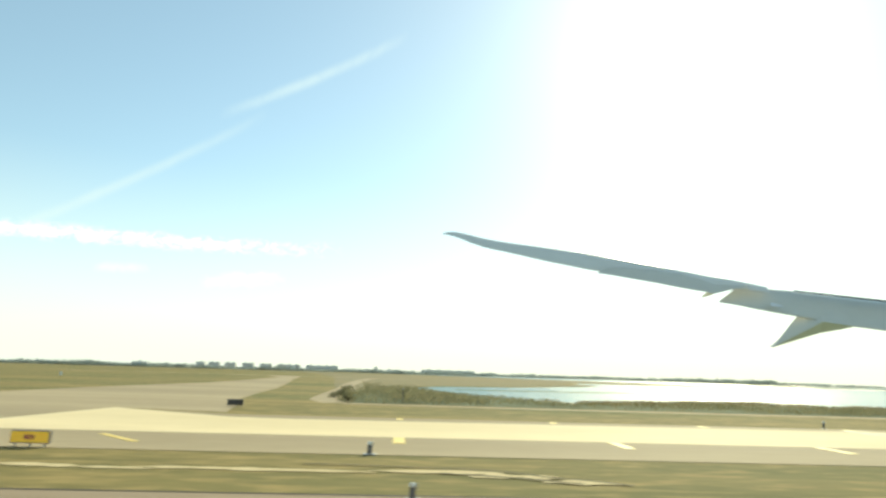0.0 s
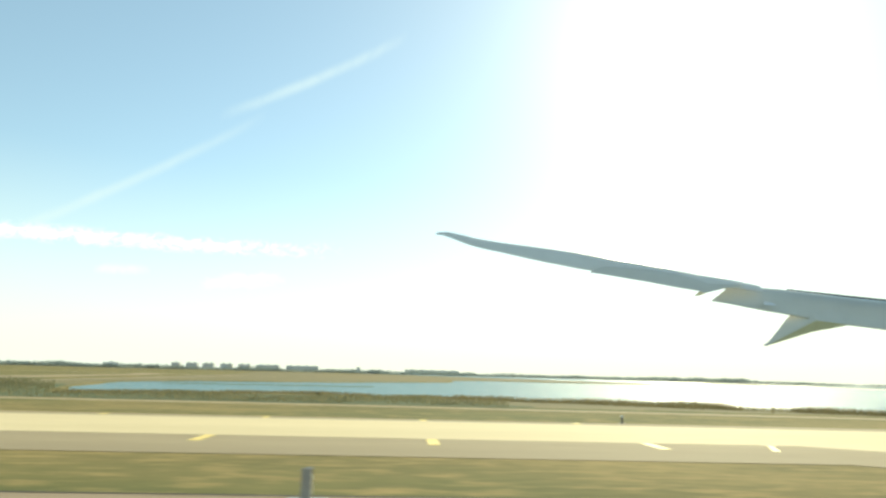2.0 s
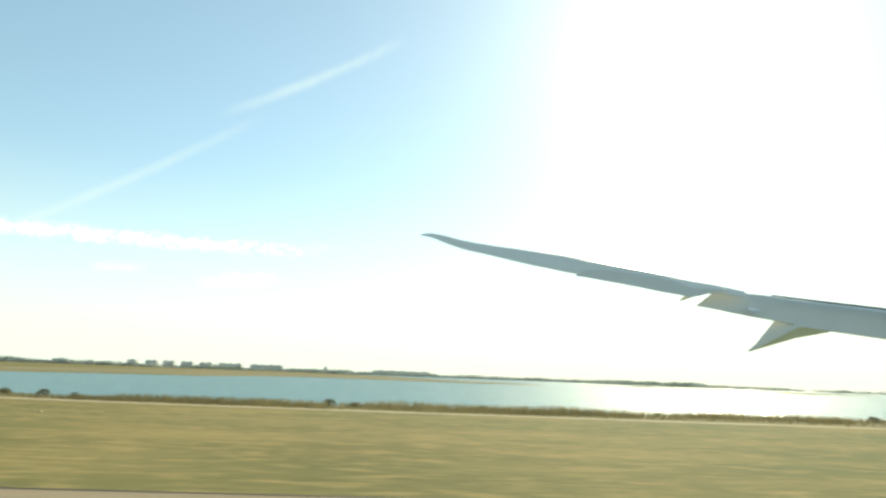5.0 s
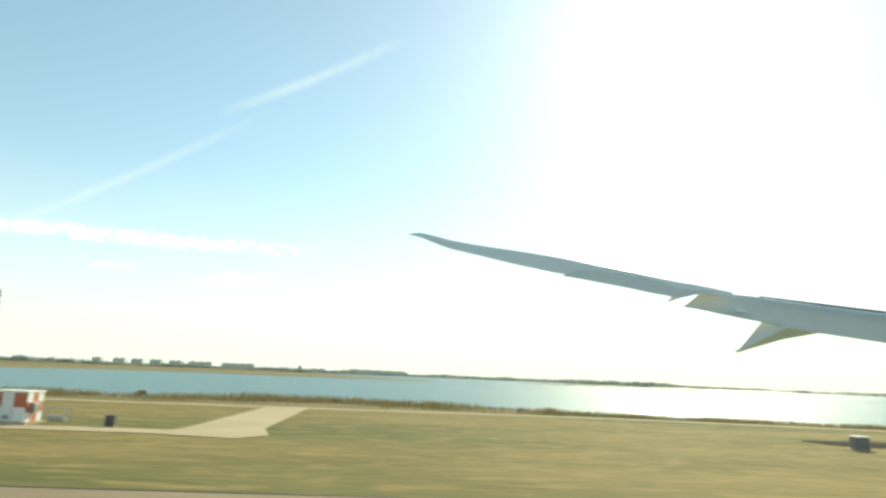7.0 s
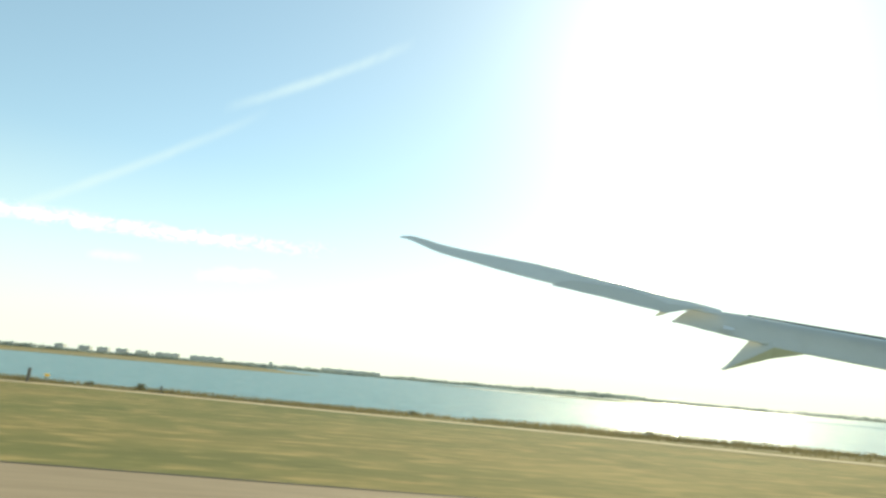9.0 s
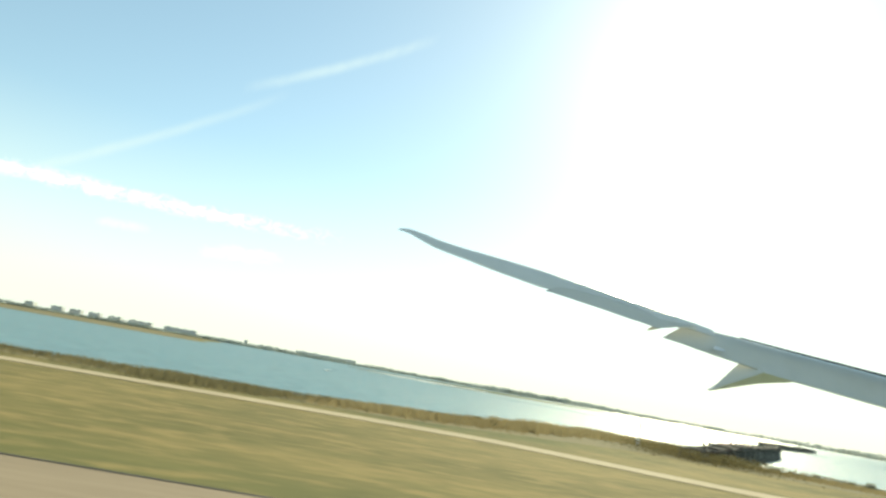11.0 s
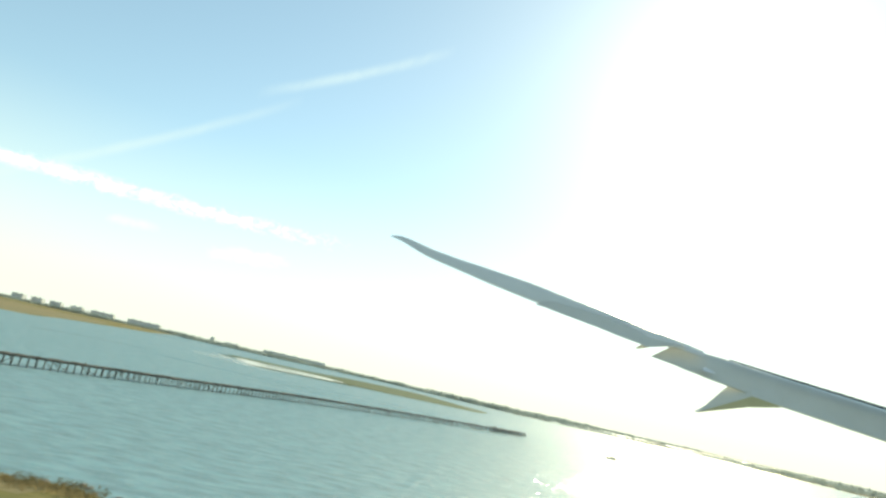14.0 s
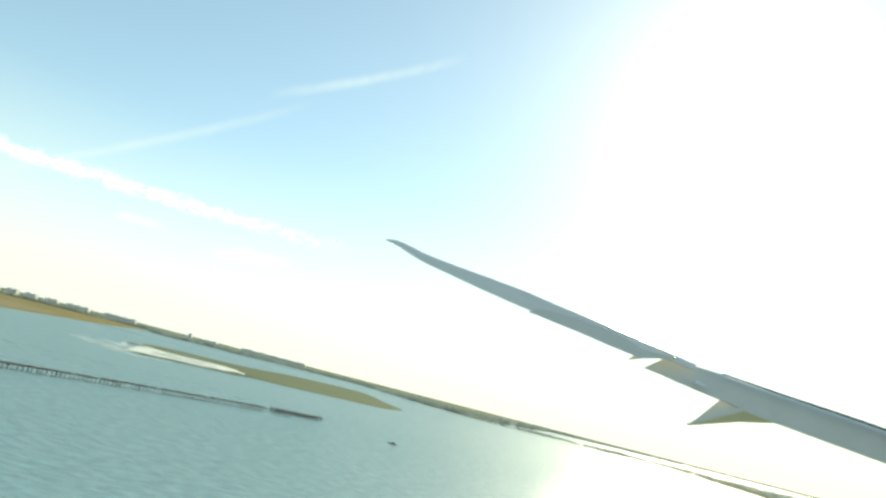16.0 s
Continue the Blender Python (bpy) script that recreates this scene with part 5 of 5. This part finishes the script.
bushes([(x, 0, s) for x, s in ((346, 0.6), (353, 0.8), (357, 0.9), (361, 0.8), (365, 0.8), (384.2, 0.6), (386, 0.8), (388.3, 0.7), (389.4, 1.0), (391.2, 1.05), (393.3, 0.95), (395.2, 0.7), (397.4, 0.8), (399.3, 0.6), (404, 0.7), (407, 0.5), (411, 0.6), (420, 0.6), (428.5, 0.9))], 0.65, True)

# stones at the water's edge
rng = random.Random(21)
verts, faces = [], []
for i in range(900):
    k = rng.randrange(int(len(bank) * 0.45), len(bank) - 1)
    x, y = bank[k]
    if x > 452:
        continue
    r = rng.uniform(0.08, 0.26)
    blob(verts, faces, (x + rng.uniform(-0.8, 0.8), y + rng.uniform(0.2, 1.5), WATER_Z + rng.uniform(-0.1, 0.08)), r, r * 0.7, rng)
for i in range(500):
    k = rng.randrange(len(edge) // 3)
    x, y = edge[k]
    if y > 240 or y < 78:
        continue
    for j in range(4):
        r = rng.uniform(0.2, 0.7)
        blob(verts, faces, (x + rng.uniform(-1.5, 2.5), y + rng.uniform(-2, 2), rng.uniform(-0.1, 0.2)), r, r * 0.7, rng)
raw_stuff("shore_stones", verts, faces, ROCK, "dark wet stones along the water's edge", "stones")


# ---- the airliner's wing, far off in the mean direction in which the window shows it ----
WING_FAR = 4690.0
WING_SIZE = 136.0
wing = new("airliner_wing")
wing.matrix_basis = pose(257, 0, 3, 90 + 11.26, -6.3, -4.34) @ Matrix.Translation((0, 0, -WING_FAR)) @ Matrix.Diagonal((WING_SIZE, WING_SIZE, WING_SIZE, 1))
tagged(wing, "grey airliner wing with lowered flaps and a curved tip", "wing")
K = WING_FAR / 1150.0 / WING_SIZE


def span(u):
    return (u - 784) * K


def rise(v):
    return (441 - v) * K


def between(rows, x):
    """The row's values at x, along a smooth curve through the rows."""
    n = len(rows)

    def slope(j, k):
        a, b = rows[max(0, j - 1)], rows[min(n - 1, j + 1)]
        return (b[k] - a[k]) / (b[0] - a[0])

    i = next((j for j in range(n - 1) if x <= rows[j + 1][0]), n - 2)
    w = rows[i + 1][0] - rows[i][0]
    u = min(1.0, max(0.0, (x - rows[i][0]) / w))
    return [rows[i][k] * (2 * u ** 3 - 3 * u ** 2 + 1) + slope(i, k) * w * (u ** 3 - 2 * u ** 2 + u)
            + rows[i + 1][k] * (3 * u ** 2 - 2 * u ** 3) + slope(i + 1, k) * w * (u ** 3 - u ** 2) for k in range(1, len(rows[0]))]


def straight_between(rows, x):
    for (x0, *a), (x1, *b) in zip(rows, rows[1:]):
        if x <= x1 + 1e-6:
            return [p + (q - p) * (x - x0) / (x1 - x0) for p, q in zip(a, b)]


def wing_loft(name, rows, chord, mat, label="", steps=40, thick=0.10, straight=False, back=0.0):
    """A tapering aerofoil body. rows: along the span, the heights of its upper and lower edge; chord: its depth against its height."""
    bm = bmesh.new()
    rings = []
    stations = sorted({rows[0][0] + (rows[-1][0] - rows[0][0]) * i / steps for i in range(steps + 1)} | {r[0] for r in rows})
    for x in stations:
        top, low = straight_between(rows, x) if straight else between(rows, x)
        height = max((low - top) * K, 0.015)
        c = chord * height
        ring = []
        for j in range(16):
            a = j / 16 * math.tau
            # from the trailing edge, low and near, to the leading edge, high and far
            u = 0.5 - 0.5 * math.cos(a)
            bulge = math.sin(a) * thick * height
            ring.append(bm.verts.new((span(x), rise(low) + height * u + bulge * 0.15, -back - c * u + bulge)))
        rings.append(ring)
    for a, b in zip(rings, rings[1:]):
        for j in range(16):
            f = bm.faces.new((a[j], a[(j + 1) % 16], b[(j + 1) % 16], b[j]))
            f.smooth = True
    bm.faces.new(rings[0])
    bm.faces.new(rings[-1][::-1])
    bmesh.ops.recalc_face_normals(bm, faces=bm.faces[:])
    return part(name, bm, mat, wing, label)


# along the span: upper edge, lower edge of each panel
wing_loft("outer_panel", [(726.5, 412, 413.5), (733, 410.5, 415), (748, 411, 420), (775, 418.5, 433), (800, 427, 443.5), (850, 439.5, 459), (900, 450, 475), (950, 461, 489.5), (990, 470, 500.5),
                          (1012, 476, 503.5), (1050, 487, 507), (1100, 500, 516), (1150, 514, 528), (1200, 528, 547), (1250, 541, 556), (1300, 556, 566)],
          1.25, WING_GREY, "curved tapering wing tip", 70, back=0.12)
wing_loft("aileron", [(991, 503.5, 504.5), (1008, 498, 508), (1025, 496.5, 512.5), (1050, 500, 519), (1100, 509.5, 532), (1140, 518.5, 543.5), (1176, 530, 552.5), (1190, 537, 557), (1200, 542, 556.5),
                      (1225, 545, 551.5), (1258, 548.5, 551)], 0.85, WING_SHADED, "lowered outer flap", 50, 0.02, True, -0.38)
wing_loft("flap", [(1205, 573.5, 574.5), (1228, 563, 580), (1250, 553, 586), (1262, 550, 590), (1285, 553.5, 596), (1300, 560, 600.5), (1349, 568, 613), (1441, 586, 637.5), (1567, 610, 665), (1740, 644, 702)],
          0.8, WING_SHADED, "lowered inner flap", 50, 0.04, True)
wing_loft("slat_seam", [(1345, 565, 567), (1453, 586, 589.5), (1567, 607.5, 611.5), (1740, 641, 647)], 0.5, DARKSTEEL, "dark gap in front of the flap", 30, 0.05, True, 0.25)
wing_loft("edge_strip", [(1335, 566.5, 568), (1453, 589.5, 592), (1567, 611.5, 614.5), (1740, 647, 650)], 2.5, PAINT_WHITE, "thin white edge strip along the flap", 30, 0.02, True, -0.1)
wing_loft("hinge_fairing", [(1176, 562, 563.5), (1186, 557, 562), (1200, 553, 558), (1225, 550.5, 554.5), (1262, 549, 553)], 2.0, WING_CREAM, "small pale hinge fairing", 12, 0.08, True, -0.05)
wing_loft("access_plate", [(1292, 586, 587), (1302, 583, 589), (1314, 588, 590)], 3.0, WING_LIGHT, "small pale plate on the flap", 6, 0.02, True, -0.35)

# the fairing: a grey side above a ridge, below it an underside tinted for bounced light
bm = bmesh.new()
fair = []
for i in range(26):
    u = i / 25
    x = 1292 + 145 * u
    top = 661 - 48 * min(1.0, u / 0.393) + 5 * max(0.0, u - 0.393)
    keel = 661.2 - 38 * u / 0.64 if u < 0.64 else 623.2 + 12 * (u - 0.64) / 0.36
    foot = 661.5 - 23.5 * u
    upper = (x, top, -0.15 + 0.8 * (keel - top) * K)
    ridge = (x, keel, -0.15)
    lower = (x, foot, -0.15 + 0.7 * (foot - keel) * K)
    behind = (x, (top + foot) / 2, 0.9 * u + 0.2)
    fair.append([bm.verts.new((span(p), rise(q), -z)) for p, q, z in (upper, ridge, lower, behind)])
for a, b in zip(fair, fair[1:]):
    for j in range(4):
        f = bm.faces.new((a[j], a[(j + 1) % 4], b[(j + 1) % 4], b[j]))
        f.material_index = 1 if j == 1 else 0
bm.faces.new(fair[0])
bm.faces.new(fair[-1][::-1])
bmesh.ops.recalc_face_normals(bm, faces=bm.faces[:])
part("flap_track_fairing", bm, [WING_SHADED, WING_CREAM], wing, "pointed fairing under the flap with its underside tinted cream for bounced light")
